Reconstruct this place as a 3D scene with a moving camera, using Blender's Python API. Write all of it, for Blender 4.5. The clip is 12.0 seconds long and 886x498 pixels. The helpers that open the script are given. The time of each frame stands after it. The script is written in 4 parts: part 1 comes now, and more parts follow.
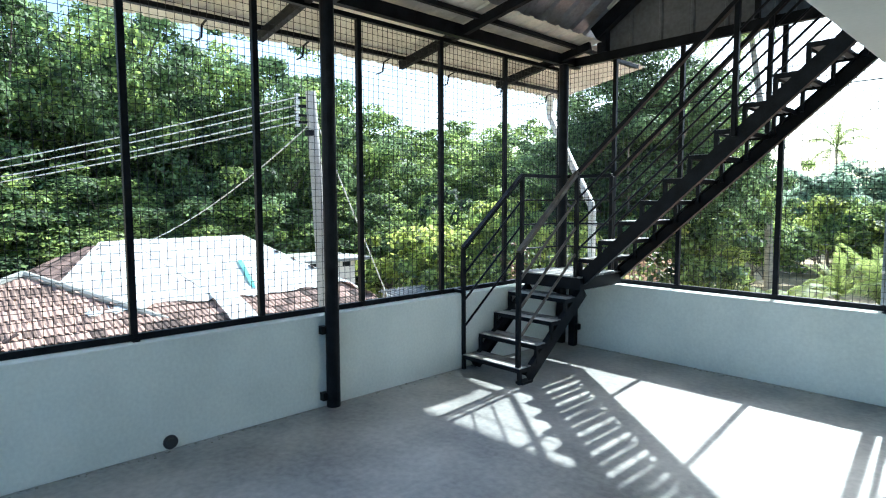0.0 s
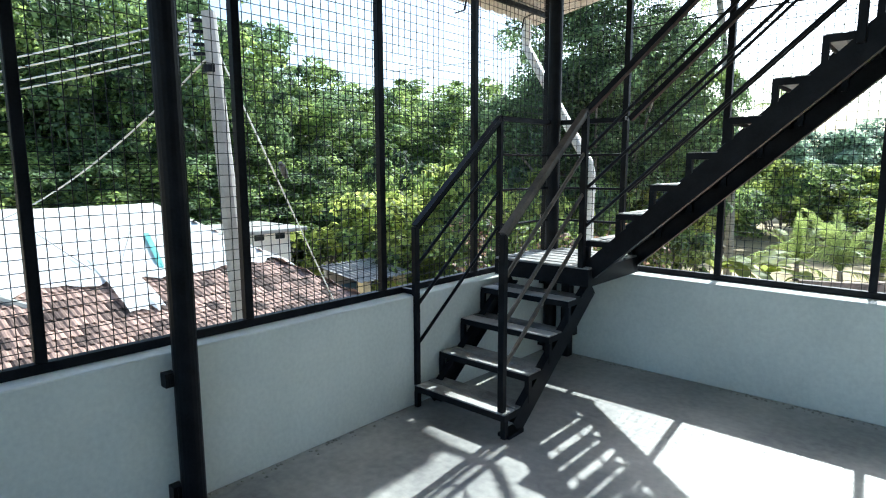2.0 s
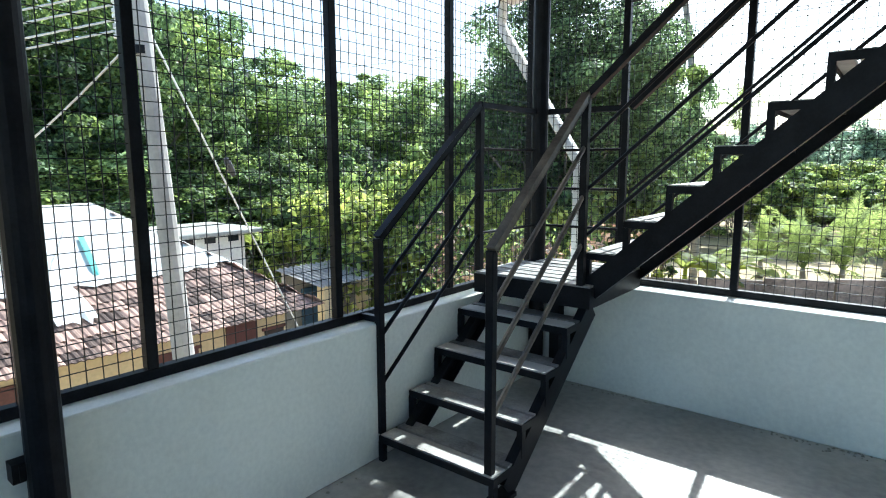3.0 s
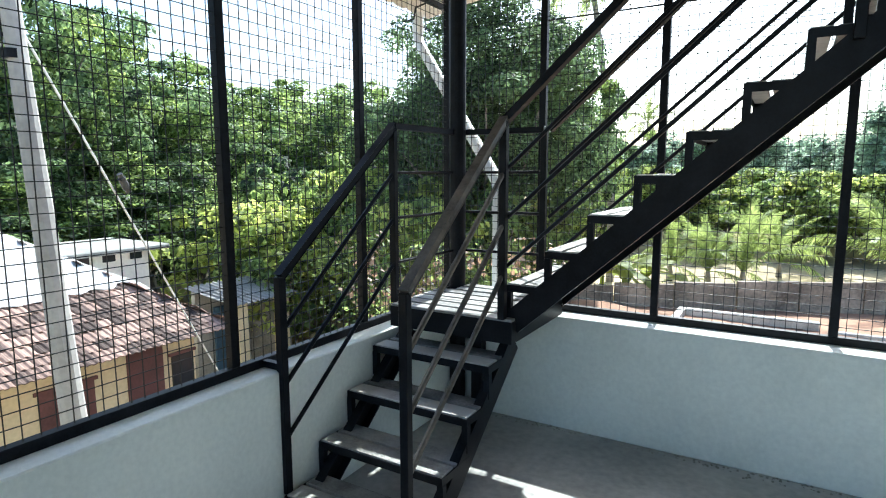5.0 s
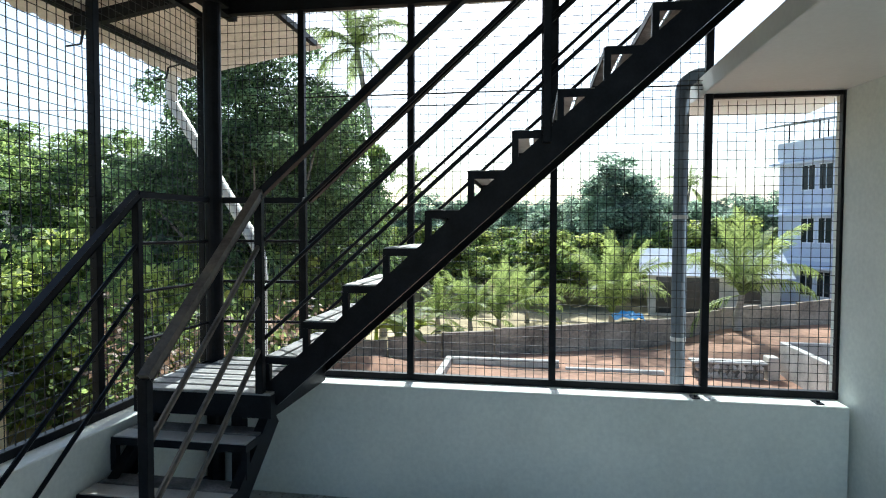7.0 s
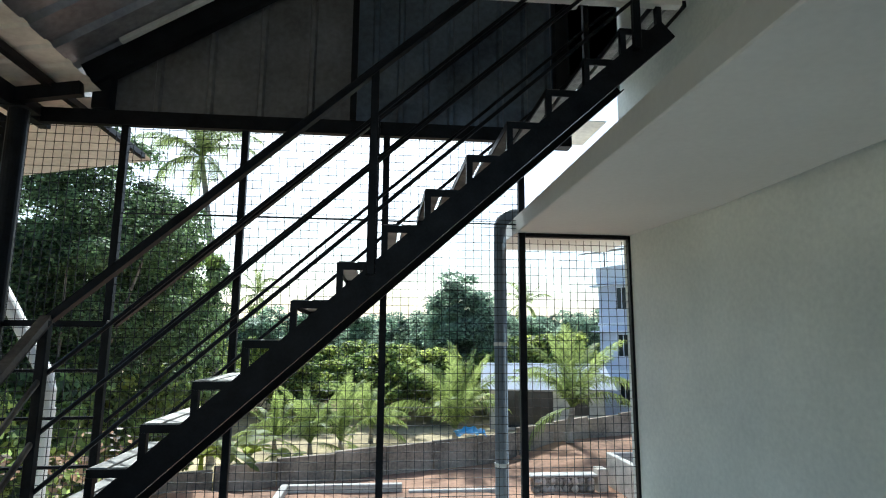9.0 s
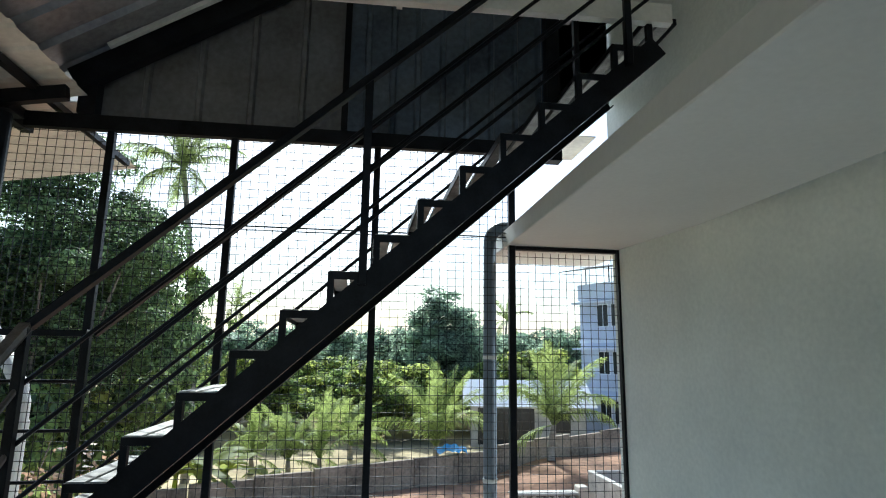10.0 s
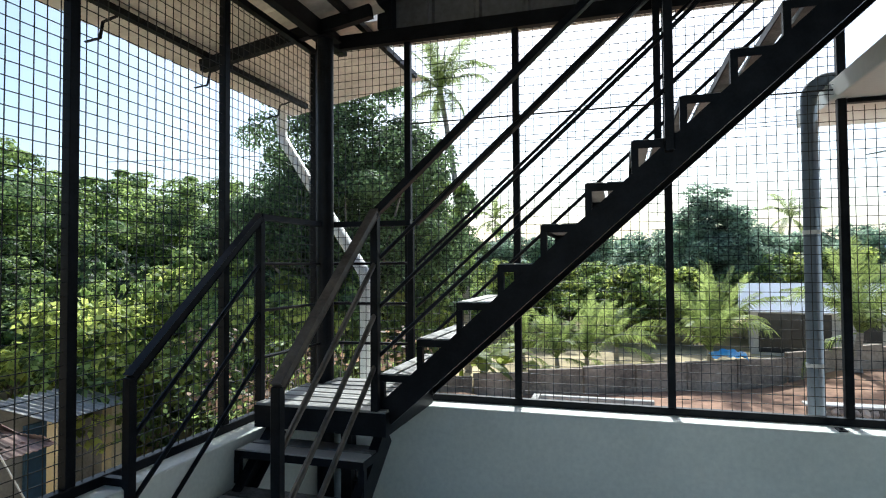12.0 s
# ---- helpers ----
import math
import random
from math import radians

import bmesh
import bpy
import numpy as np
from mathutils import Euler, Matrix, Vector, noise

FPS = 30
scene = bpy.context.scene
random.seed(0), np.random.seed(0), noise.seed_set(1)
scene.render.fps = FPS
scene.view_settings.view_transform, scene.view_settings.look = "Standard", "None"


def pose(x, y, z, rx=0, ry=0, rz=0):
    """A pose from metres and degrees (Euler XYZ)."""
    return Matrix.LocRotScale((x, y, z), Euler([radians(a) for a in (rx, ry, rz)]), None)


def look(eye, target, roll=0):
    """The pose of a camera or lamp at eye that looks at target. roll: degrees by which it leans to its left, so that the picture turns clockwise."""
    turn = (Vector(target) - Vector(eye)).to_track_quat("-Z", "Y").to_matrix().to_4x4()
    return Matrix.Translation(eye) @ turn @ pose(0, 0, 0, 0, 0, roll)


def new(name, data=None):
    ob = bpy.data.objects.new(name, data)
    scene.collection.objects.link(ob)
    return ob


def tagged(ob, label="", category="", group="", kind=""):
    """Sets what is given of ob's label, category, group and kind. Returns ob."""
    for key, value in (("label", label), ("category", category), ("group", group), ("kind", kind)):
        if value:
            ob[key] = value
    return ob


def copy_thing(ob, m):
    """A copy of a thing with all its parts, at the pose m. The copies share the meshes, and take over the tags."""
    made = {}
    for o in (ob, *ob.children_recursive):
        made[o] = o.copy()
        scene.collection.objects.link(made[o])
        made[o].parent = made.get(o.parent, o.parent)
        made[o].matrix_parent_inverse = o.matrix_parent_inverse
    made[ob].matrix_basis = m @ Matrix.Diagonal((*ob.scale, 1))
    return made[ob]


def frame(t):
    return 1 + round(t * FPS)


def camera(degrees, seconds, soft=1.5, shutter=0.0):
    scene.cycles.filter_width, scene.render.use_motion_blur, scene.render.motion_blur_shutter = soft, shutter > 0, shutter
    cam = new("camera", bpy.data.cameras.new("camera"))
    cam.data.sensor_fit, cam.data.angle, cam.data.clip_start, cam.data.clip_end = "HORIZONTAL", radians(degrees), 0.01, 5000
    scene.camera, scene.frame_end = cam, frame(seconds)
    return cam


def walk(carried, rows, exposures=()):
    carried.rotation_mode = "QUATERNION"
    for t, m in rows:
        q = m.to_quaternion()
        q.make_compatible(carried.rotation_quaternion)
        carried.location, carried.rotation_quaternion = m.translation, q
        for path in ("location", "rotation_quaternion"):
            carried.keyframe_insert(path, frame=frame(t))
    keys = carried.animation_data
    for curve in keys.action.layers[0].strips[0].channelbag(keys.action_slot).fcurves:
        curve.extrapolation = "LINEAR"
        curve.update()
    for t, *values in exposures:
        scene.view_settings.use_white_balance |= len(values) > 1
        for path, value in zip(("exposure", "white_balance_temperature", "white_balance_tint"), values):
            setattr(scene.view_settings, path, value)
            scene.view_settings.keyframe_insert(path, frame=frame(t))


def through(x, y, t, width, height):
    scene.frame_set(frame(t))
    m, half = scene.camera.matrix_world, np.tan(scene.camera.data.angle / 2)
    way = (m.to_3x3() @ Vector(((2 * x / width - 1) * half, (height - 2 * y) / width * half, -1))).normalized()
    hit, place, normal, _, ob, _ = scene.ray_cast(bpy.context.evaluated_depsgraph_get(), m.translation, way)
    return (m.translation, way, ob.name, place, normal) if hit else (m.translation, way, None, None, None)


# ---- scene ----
cam = camera(74.9, 12.0, 1.1)
PATH = [
    (0, (3.88, -5.582, 1.55), (2.427, -4.216, 1.391), -0.2),
    (0.5, (3.509, -5.365, 1.524), (2.072, -3.985, 1.347), 0.1),
    (1, (3.219, -4.993, 1.489), (1.811, -3.588, 1.284), -0.3),
    (1.5, (2.852, -4.689, 1.465), (1.487, -3.249, 1.218), -0.2),
    (2, (2.578, -4.274, 1.486), (1.254, -2.801, 1.207), -0.2),
    (2.5, (2.303, -3.979, 1.48), (1.013, -2.477, 1.198), -0.3),
    (3, (2.09, -3.769, 1.481), (0.86, -2.218, 1.193), -0.1),
    (4.8, (1.988, -3.516, 1.585), (0.922, -1.847, 1.305), -0.3),
    (5, (1.992, -3.538, 1.581), (0.974, -1.837, 1.315), -0.1),
    (5.5, (2.002, -3.537, 1.592), (1.124, -1.754, 1.366), -0.1),
    (6, (2.041, -3.549, 1.616), (1.325, -1.69, 1.444), -0.1),
    (6.5, (2.086, -3.569, 1.626), (1.54, -1.649, 1.512), 0.0),
    (7, (2.113, -3.6, 1.659), (1.802, -1.626, 1.587), 0.2),
    (7.5, (2.202, -3.601, 1.689), (2.084, -1.605, 1.684), 0.3),
    (9.3, (2.225, -3.621, 1.749), (2.461, -1.666, 2.099), 0.7),
    (9.5, (2.208, -3.621, 1.753), (2.46, -1.67, 2.112), 0.9),
    (10, (2.179, -3.587, 1.718), (2.441, -1.64, 2.091), 0.8),
    (10.5, (2.125, -3.552, 1.701), (2.342, -1.595, 2.051), 0.8),
    (11, (2.082, -3.546, 1.676), (2.1, -1.569, 1.976), 0.5),
    (11.5, (2.019, -3.548, 1.605), (1.729, -1.581, 1.82), 0.2),
    (12, (1.947, -3.603, 1.556), (1.367, -1.69, 1.615), -0.4),
]
walk(cam, [(t, look(eye, target, roll)) for t, eye, target, roll in PATH],
     exposures=[(0.0, 1.42, 5420, 0), (0.5, 1.2, 5420, 0), (1.5, 1.04, 5500, 1), (3.0, 1.26, 5560, 1), (5.5, 1.2, 5640, 2), (6.5, 0.9, 5640, 2), (7.5, 0.46, 5560, 0), (9.5, 0.46, 5560, 0), (11.0, 0.42, 5620, 2), (12.0, 0.42, 5700, 3)])

# ---- world and sun ----
SUN_FROM = Vector((-0.105, 1.0, 0.985)).normalized()
world = bpy.data.worlds.new("sky")
scene.world = world
world.use_nodes = True
wt = world.node_tree
sky = wt.nodes.new("ShaderNodeTexSky")
sky.sky_type = "NISHITA"
sky.sun_disc = False
sky.sun_elevation = math.asin(SUN_FROM.z)
sky.sun_rotation = math.atan2(SUN_FROM.x, SUN_FROM.y)
sky.air_density, sky.dust_density, sky.ozone_density = 1.0, 2.8, 1.0
wt.nodes["Background"].inputs["Strength"].default_value = 0.15
wt.links.new(sky.outputs[0], wt.nodes["Background"].inputs["Color"])
sun = new("sun", bpy.data.lights.new("sun", "SUN"))
sun.data.energy, sun.data.angle, sun.data.color = 5.0, radians(0.8), (1.0, 0.95, 0.86)
sun.matrix_world = look((0, 0, 30), Vector((0, 0, 30)) - SUN_FROM)


# ---- materials ----
def mat(name, colour, rough=0.7, metal=0.0, vary=0.12, scale=6.0, fine=60.0, bump=0.1, tint=None, per="", stretch=None):
    """Principled surface with two scales of variation; per: 'object' or 'island' for a shift from piece to piece."""
    m = bpy.data.materials.new(name)
    m.use_nodes = True
    nt = m.node_tree
    n, l = nt.nodes, nt.links
    b = n["Principled BSDF"]
    b.inputs["Roughness"].default_value, b.inputs["Metallic"].default_value = rough, metal
    co = n.new("ShaderNodeTexCoord")
    vec = co.outputs["Object"]
    if stretch:
        mp = n.new("ShaderNodeMapping")
        mp.inputs["Scale"].default_value = stretch
        l.new(vec, mp.inputs["Vector"])
        vec = mp.outputs["Vector"]
    big, small = n.new("ShaderNodeTexNoise"), n.new("ShaderNodeTexNoise")
    for node, s, d in ((big, scale, 5), (small, fine, 3)):
        node.inputs["Scale"].default_value, node.inputs["Detail"].default_value = s, d
        l.new(vec, node.inputs["Vector"])
    add = n.new("ShaderNodeMath")
    add.operation = "MULTIPLY_ADD"
    l.new(small.outputs["Fac"], add.inputs[0])
    add.inputs[1].default_value = 0.45
    l.new(big.outputs["Fac"], add.inputs[2])
    last = add.outputs[0]
    if per:
        rnd = n.new("ShaderNodeObjectInfo" if per == "object" else "ShaderNodeNewGeometry")
        ad2 = n.new("ShaderNodeMath")
        ad2.operation = "MULTIPLY_ADD"
        l.new(rnd.outputs["Random" if per == "object" else "Random Per Island"], ad2.inputs[0])
        ad2.inputs[1].default_value = 0.7
        ad3 = n.new("ShaderNodeMath")
        ad3.operation = "ADD"
        ad3.inputs[1].default_value = -0.35
        l.new(last, ad2.inputs[2])
        l.new(ad2.outputs[0], ad3.inputs[0])
        last = ad3.outputs[0]
    ramp = n.new("ShaderNodeValToRGB")
    dark = [c * (1 - 2.2 * vary) for c in colour]
    light = [min(1, c * (1 + 2.0 * vary)) for c in (tint or colour)]
    ramp.color_ramp.elements[0].position, ramp.color_ramp.elements[1].position = 0.38, 1.05
    ramp.color_ramp.elements[0].color, ramp.color_ramp.elements[1].color = (*dark, 1), (*light, 1)
    l.new(last, ramp.inputs["Fac"])
    l.new(ramp.outputs["Color"], b.inputs["Base Color"])
    if bump:
        bp = n.new("ShaderNodeBump")
        bp.inputs["Strength"].default_value, bp.inputs["Distance"].default_value = bump, 0.01
        l.new(add.outputs[0], bp.inputs["Height"])
        l.new(bp.outputs["Normal"], b.inputs["Normal"])
    return m


def leaf_mat(name, colour, tint, through=0.35):
    m = mat(name, colour, 0.58, 0, 0.3, 0.35, 2.0, 0, tint, "island")
    nt = m.node_tree
    b = nt.nodes["Principled BSDF"]
    tr = nt.nodes.new("ShaderNodeBsdfTranslucent")
    mix = nt.nodes.new("ShaderNodeMixShader")
    mix.inputs[0].default_value = through
    src = b.inputs["Base Color"].links[0].from_socket
    hue = nt.nodes.new("ShaderNodeHueSaturation")
    hue.inputs["Hue"].default_value, hue.inputs["Value"].default_value = 0.48, 1.5
    nt.links.new(src, hue.inputs["Color"])
    nt.links.new(hue.outputs[0], tr.inputs["Color"])
    nt.links.new(b.outputs[0], mix.inputs[1])
    nt.links.new(tr.outputs[0], mix.inputs[2])
    nt.links.new(mix.outputs[0], nt.nodes["Material Output"].inputs["Surface"])
    return m


STEEL = mat("black_painted_steel", (0.004, 0.005, 0.007), 0.4, 0, 0.25, 9, 90, 0.06, (0.010, 0.011, 0.014))
STEEL.node_tree.nodes["Principled BSDF"].inputs["Specular IOR Level"].default_value = 0.13
STEEL_WORN = mat("worn_handrail_paint", (0.03, 0.026, 0.022), 0.42, 0, 0.3, 7, 70, 0.08, (0.13, 0.11, 0.09))
WIRE = mat("dark_wire", (0.02, 0.022, 0.022), 0.5, 0.3, 0.2, 8, 60, 0)
BOARD = mat("grey_fibre_board", (0.21, 0.205, 0.195), 0.55, 0, 0.22, 7, 80, 0.12, (0.34, 0.33, 0.31), "object")
# slight green in the white stands in for light bounced off the trees
PAINT = mat("white_wall_paint", (0.80, 0.85, 0.805), 0.72, 0, 0.07, 1.3, 45, 0.2, (0.84, 0.875, 0.82))
SOFFIT = mat("white_slab_paint", (0.76, 0.77, 0.74), 0.8, 0, 0.04, 1.2, 40, 0.1)
FLOOR = mat("cement_screed_floor", (0.285, 0.292, 0.298), 0.4, 0, 0.22, 1.6, 22, 0.35, (0.38, 0.37, 0.345))
SHEET = mat("pale_roof_sheet", (0.6, 0.585, 0.54), 0.5, 0.0, 0.12, 2.5, 30, 0.05, (0.68, 0.665, 0.62))
GALV = mat("galvanised_sheet", (0.26, 0.27, 0.3), 0.38, 0.55, 0.15, 2.5, 30, 0.05, (0.42, 0.43, 0.46))
CLAD = mat("dull_grey_cladding", (0.1, 0.104, 0.112), 0.42, 0.35, 0.2, 2.0, 26, 0.06, (0.17, 0.175, 0.19))
CLAD_BLUE = mat("blue_grey_cladding", (0.07, 0.092, 0.125), 0.3, 0.4, 0.2, 2.0, 26, 0.06, (0.14, 0.175, 0.225))
WHITE_METAL = mat("white_channel", (0.72, 0.72, 0.7), 0.45, 0.1, 0.08, 4, 40, 0.04)
PVC_WHITE = mat("white_pvc", (0.78, 0.78, 0.76), 0.35, 0, 0.06, 5, 50, 0.02)
PVC_GREY = mat("grey_blue_pvc", (0.16, 0.2, 0.25), 0.38, 0, 0.12, 5, 50, 0.02)
TILE = mat("clay_roof_tile", (0.145, 0.088, 0.068), 0.85, 0, 0.3, 0.9, 14, 0.2, (0.235, 0.155, 0.122), "object")
TARP = mat("white_tarpaulin", (0.86, 0.87, 0.86), 0.5, 0, 0.05, 1.3, 12, 0.3)
TARP_GREEN = mat("teal_tarp_stripe", (0.25, 0.62, 0.58), 0.5, 0, 0.1, 3, 20, 0.1)
CREAM = mat("cream_house_wall", (0.66, 0.55, 0.34), 0.85, 0, 0.12, 0.9, 18, 0.1)
PALE = mat("pale_yellow_wall", (0.84, 0.81, 0.71), 0.85, 0, 0.1, 0.8, 16, 0.1)
BROWN = mat("brown_door_paint", (0.11, 0.045, 0.04), 0.6, 0, 0.2, 3, 30, 0.05)
# window glass, and flat panels that paint the shade of openings
DARK = mat("dark_glass_and_shade", (0.02, 0.025, 0.03), 0.15, 0, 0.2, 2, 10, 0)
ASBESTOS = mat("grey_cement_sheet", (0.3, 0.29, 0.27), 0.85, 0, 0.22, 1.4, 22, 0.15)
SLABG = mat("weathered_concrete", (0.3, 0.3, 0.27), 0.9, 0, 0.2, 1.1, 20, 0.2)
BLOCK = mat("laterite_block_wall", (0.185, 0.15, 0.118), 0.95, 0, 0.42, 0.7, 9, 0.6, (0.27, 0.225, 0.18))
SOIL = mat("red_laterite_soil", (0.18, 0.084, 0.046), 0.95, 0, 0.42, 0.45, 4.0, 0.7, (0.265, 0.15, 0.094))
GRASS_SOIL = mat("dry_grass", (0.3, 0.225, 0.13), 0.95, 0, 0.34, 0.3, 6.0, 0.4, (0.4, 0.32, 0.18))
RUBBLE = mat("rubble_stone", (0.3, 0.27, 0.23), 0.9, 0, 0.25, 1.5, 18, 0.3, (0.4, 0.36, 0.31), "object")
CEMENT = mat("pale_cement", (0.47, 0.45, 0.41), 0.9, 0, 0.22, 1.6, 20, 0.2)
LILAC = mat("pale_blue_building_paint", (0.6, 0.65, 0.78), 0.8, 0, 0.08, 0.5, 10, 0.08)
LILAC_TRIM = mat("white_blue_trim", (0.76, 0.8, 0.88), 0.8, 0, 0.06, 0.6, 10, 0.05)
BLUE_DARK = mat("faded_dark_blue_sheet", (0.05, 0.11, 0.19), 0.6, 0, 0.15, 2, 12, 0.1)
BLUE = mat("blue_plastic_sheet", (0.06, 0.3, 0.62), 0.5, 0, 0.1, 2, 12, 0.1)
BARK = mat("grey_bark", (0.15, 0.125, 0.1), 0.95, 0, 0.3, 1.5, 16, 0.4, (0.22, 0.19, 0.16))
PALM_BARK = mat("pale_palm_bark", (0.27, 0.25, 0.22), 0.95, 0, 0.25, 2.0, 12, 0.4, None, "", (1, 1, 5))
POLE = mat("concrete_pole", (0.36, 0.35, 0.33), 0.9, 0, 0.15, 1.4, 20, 0.15)
CABLE = mat("aluminium_cable", (0.62, 0.63, 0.63), 0.4, 0.4, 0.1, 3, 20, 0)
CABLE_DARK = mat("dark_cable", (0.05, 0.05, 0.05), 0.6, 0, 0.1, 3, 20, 0)
LEAF_DEEP = leaf_mat("deep_green_leaves", (0.046, 0.094, 0.042), (0.122, 0.19, 0.08), 0.5)
LEAF_MID = leaf_mat("mid_green_leaves", (0.078, 0.145, 0.043), (0.2, 0.28, 0.086), 0.52)
LEAF_LIGHT = leaf_mat("yellow_green_leaves", (0.135, 0.205, 0.05), (0.31, 0.37, 0.1), 0.58)
# lightened towards blue-grey: distance haze put into the base colour
LEAF_HAZE = leaf_mat("haze_tinted_leaves", (0.15, 0.21, 0.155), (0.25, 0.33, 0.235), 0.6)
FROND = leaf_mat("palm_frond_green", (0.1, 0.165, 0.045), (0.24, 0.31, 0.1), 0.5)
DRYLEAF = leaf_mat("dry_brown_leaves", (0.15, 0.092, 0.055), (0.27, 0.19, 0.115))


# ---- builders ----
def link(name, bm, material, parent=None, label="", smooth=False):
    me = bpy.data.meshes.new(name)
    bm.to_mesh(me)
    bm.free()
    for mt in (material if isinstance(material, (list, tuple)) else [material]):
        me.materials.append(mt)
    if smooth:
        for p in me.polygons:
            p.use_smooth = True
    ob = new(name, me)
    ob.parent = parent
    if label:
        ob["label"] = label
    return ob


def part(name, bm, material, parent, label="", smooth=False):
    return link(name, bm, material, parent, label, smooth)


def thing(name, label, category, group="", at=(0, 0, 0)):
    ob = new(name)
    ob.location = at
    return tagged(ob, label, category, group)


def box(bm, x0, x1, y0, y1, z0, z1, bevel=0.0):
    r = bmesh.ops.create_cube(bm, size=1)["verts"]
    for v in r:
        v.co = Vector((x0 + (v.co.x + .5) * (x1 - x0), y0 + (v.co.y + .5) * (y1 - y0), z0 + (v.co.z + .5) * (z1 - z0)))
    if bevel:
        es = list({e for v in r for e in v.link_edges})
        bmesh.ops.bevel(bm, geom=es, offset=bevel, segments=1, affect="EDGES")
    return bm


def boxed(*a, bevel=0.0):
    return box(bmesh.new(), *a, bevel=bevel)


def bar(bm, a, b, w, h=None, up=(0, 0, 1), bevel=0.0):
    """A straight bar of section w (across) x h (along up) from a to b."""
    a, b = Vector(a), Vector(b)
    h = h or w
    d = (b - a).normalized()
    u = Vector(up)
    s = d.cross(u)
    if s.length < 1e-4:
        s = d.cross(Vector((0, 1, 0)))
    s.normalize()
    u = s.cross(d).normalized()
    r = bmesh.ops.create_cube(bm, size=1)["verts"]
    L = (b - a).length
    for v in r:
        c = v.co.copy()
        v.co = (a + b) / 2 + d * (c.x * L) + s * (c.y * w) + u * (c.z * h)
    if bevel:
        bmesh.ops.bevel(bm, geom=list({e for v in r for e in v.link_edges}), offset=bevel, segments=1, affect="EDGES")
    return bm


def barred(*a, **k):
    return bar(bmesh.new(), *a, **k)


def tube(bm, pts, r, sides=12, r_end=None):
    """A round tube through points, tapering to r_end."""
    pts = [Vector(p) for p in pts]
    rings = []
    n = len(pts)
    ref = Vector((0.31, 0.77, 0.55))
    for i, p in enumerate(pts):
        d = (pts[min(i + 1, n - 1)] - pts[max(i - 1, 0)]).normalized()
        s = d.cross(ref).normalized()
        u = s.cross(d)
        rr = r if r_end is None else r + (r_end - r) * i / (n - 1)
        rings.append([bm.verts.new(p + (s * math.cos(2 * math.pi * k / sides) + u * math.sin(2 * math.pi * k / sides)) * rr) for k in range(sides)])
    for a, b in zip(rings, rings[1:]):
        for k in range(sides):
            bm.faces.new((a[k], a[(k + 1) % sides], b[(k + 1) % sides], b[k]))
    bm.faces.new(rings[0][::-1])
    bm.faces.new(rings[-1])
    return bm


def tubed(*a, **k):
    return tube(bmesh.new(), *a, **k)


def corrugated(origin, along, across, length, width, pitch=0.2, depth=0.028, thick=0.0012):
    """Trapezoid roof sheet: ribs run along, repeat across."""
    bm = bmesh.new()
    o, al, ac = Vector(origin), Vector(along).normalized(), Vector(across).normalized()
    nrm = ac.cross(al).normalized()
    prof = []
    x = 0.0
    while x < width:
        for dx, dz in ((0, 0), (0.62, 0), (0.72, 1), (0.9, 1), (1.0, 0)):
            xx = x + dx * pitch
            if xx <= width and (dx < 1.0):
                prof.append((xx, dz * depth))
        x += pitch
    top, bot = [], []
    for off, store in ((0, bot), (thick, top)):
        for xx, zz in prof:
            p = o + ac * xx + nrm * (zz + off)
            store.append((bm.verts.new(p), bm.verts.new(p + al * length)))
    for i in range(len(prof) - 1):
        bm.faces.new((top[i][0], top[i + 1][0], top[i + 1][1], top[i][1]))
        bm.faces.new((bot[i][0], bot[i][1], bot[i + 1][1], bot[i + 1][0]))
    return bm


def elbow(c, r, a0, a1, axis_u, axis_v, n=6):
    c, u, v = Vector(c), Vector(axis_u), Vector(axis_v)
    return [c + (u * math.cos(a0 + (a1 - a0) * i / n) + v * math.sin(a0 + (a1 - a0) * i / n)) * r for i in range(n + 1)]


# ---- terrace structure ----
GROUND = -3.2
WX, NY, TOP = 0.11, -0.235, 0.705       # inner faces of the two parapets and their height
SOUTH, EAST = -8.5, 3.795

floor = link("floor", boxed(WX - 0.16, 7.2, SOUTH, NY + 0.16, -0.15, 0.0), FLOOR)
tagged(floor, "smooth grey cement floor with faint stains", "floor", kind="structure")


def skew_wall(x0, y0, x1, y1, t, z0, z1):
    """A wall whose near face runs between two plan points, thick towards +x."""
    bm = bmesh.new()
    lo = [bm.verts.new(p) for p in ((x0, y0, z0), (x1, y1, z0), (x1 + t, y1, z0), (x0 + t, y0, z0))]
    hi = [bm.verts.new((v.co.x, v.co.y, z1)) for v in lo]
    bm.faces.new(lo[::-1])
    bm.faces.new(hi)
    for k in range(4):
        bm.faces.new((lo[k], lo[(k + 1) % 4], hi[(k + 1) % 4], hi[k]))
    bmesh.ops.recalc_face_normals(bm, faces=bm.faces[:])
    return bm


def parapet(name, x0, x1, y0, y1, label):
    bm = boxed(x0, x1, y0, y1, 0.0, TOP, bevel=0.006)
    tagged(link(name, bm, PAINT), label, "parapet wall", kind="structure")


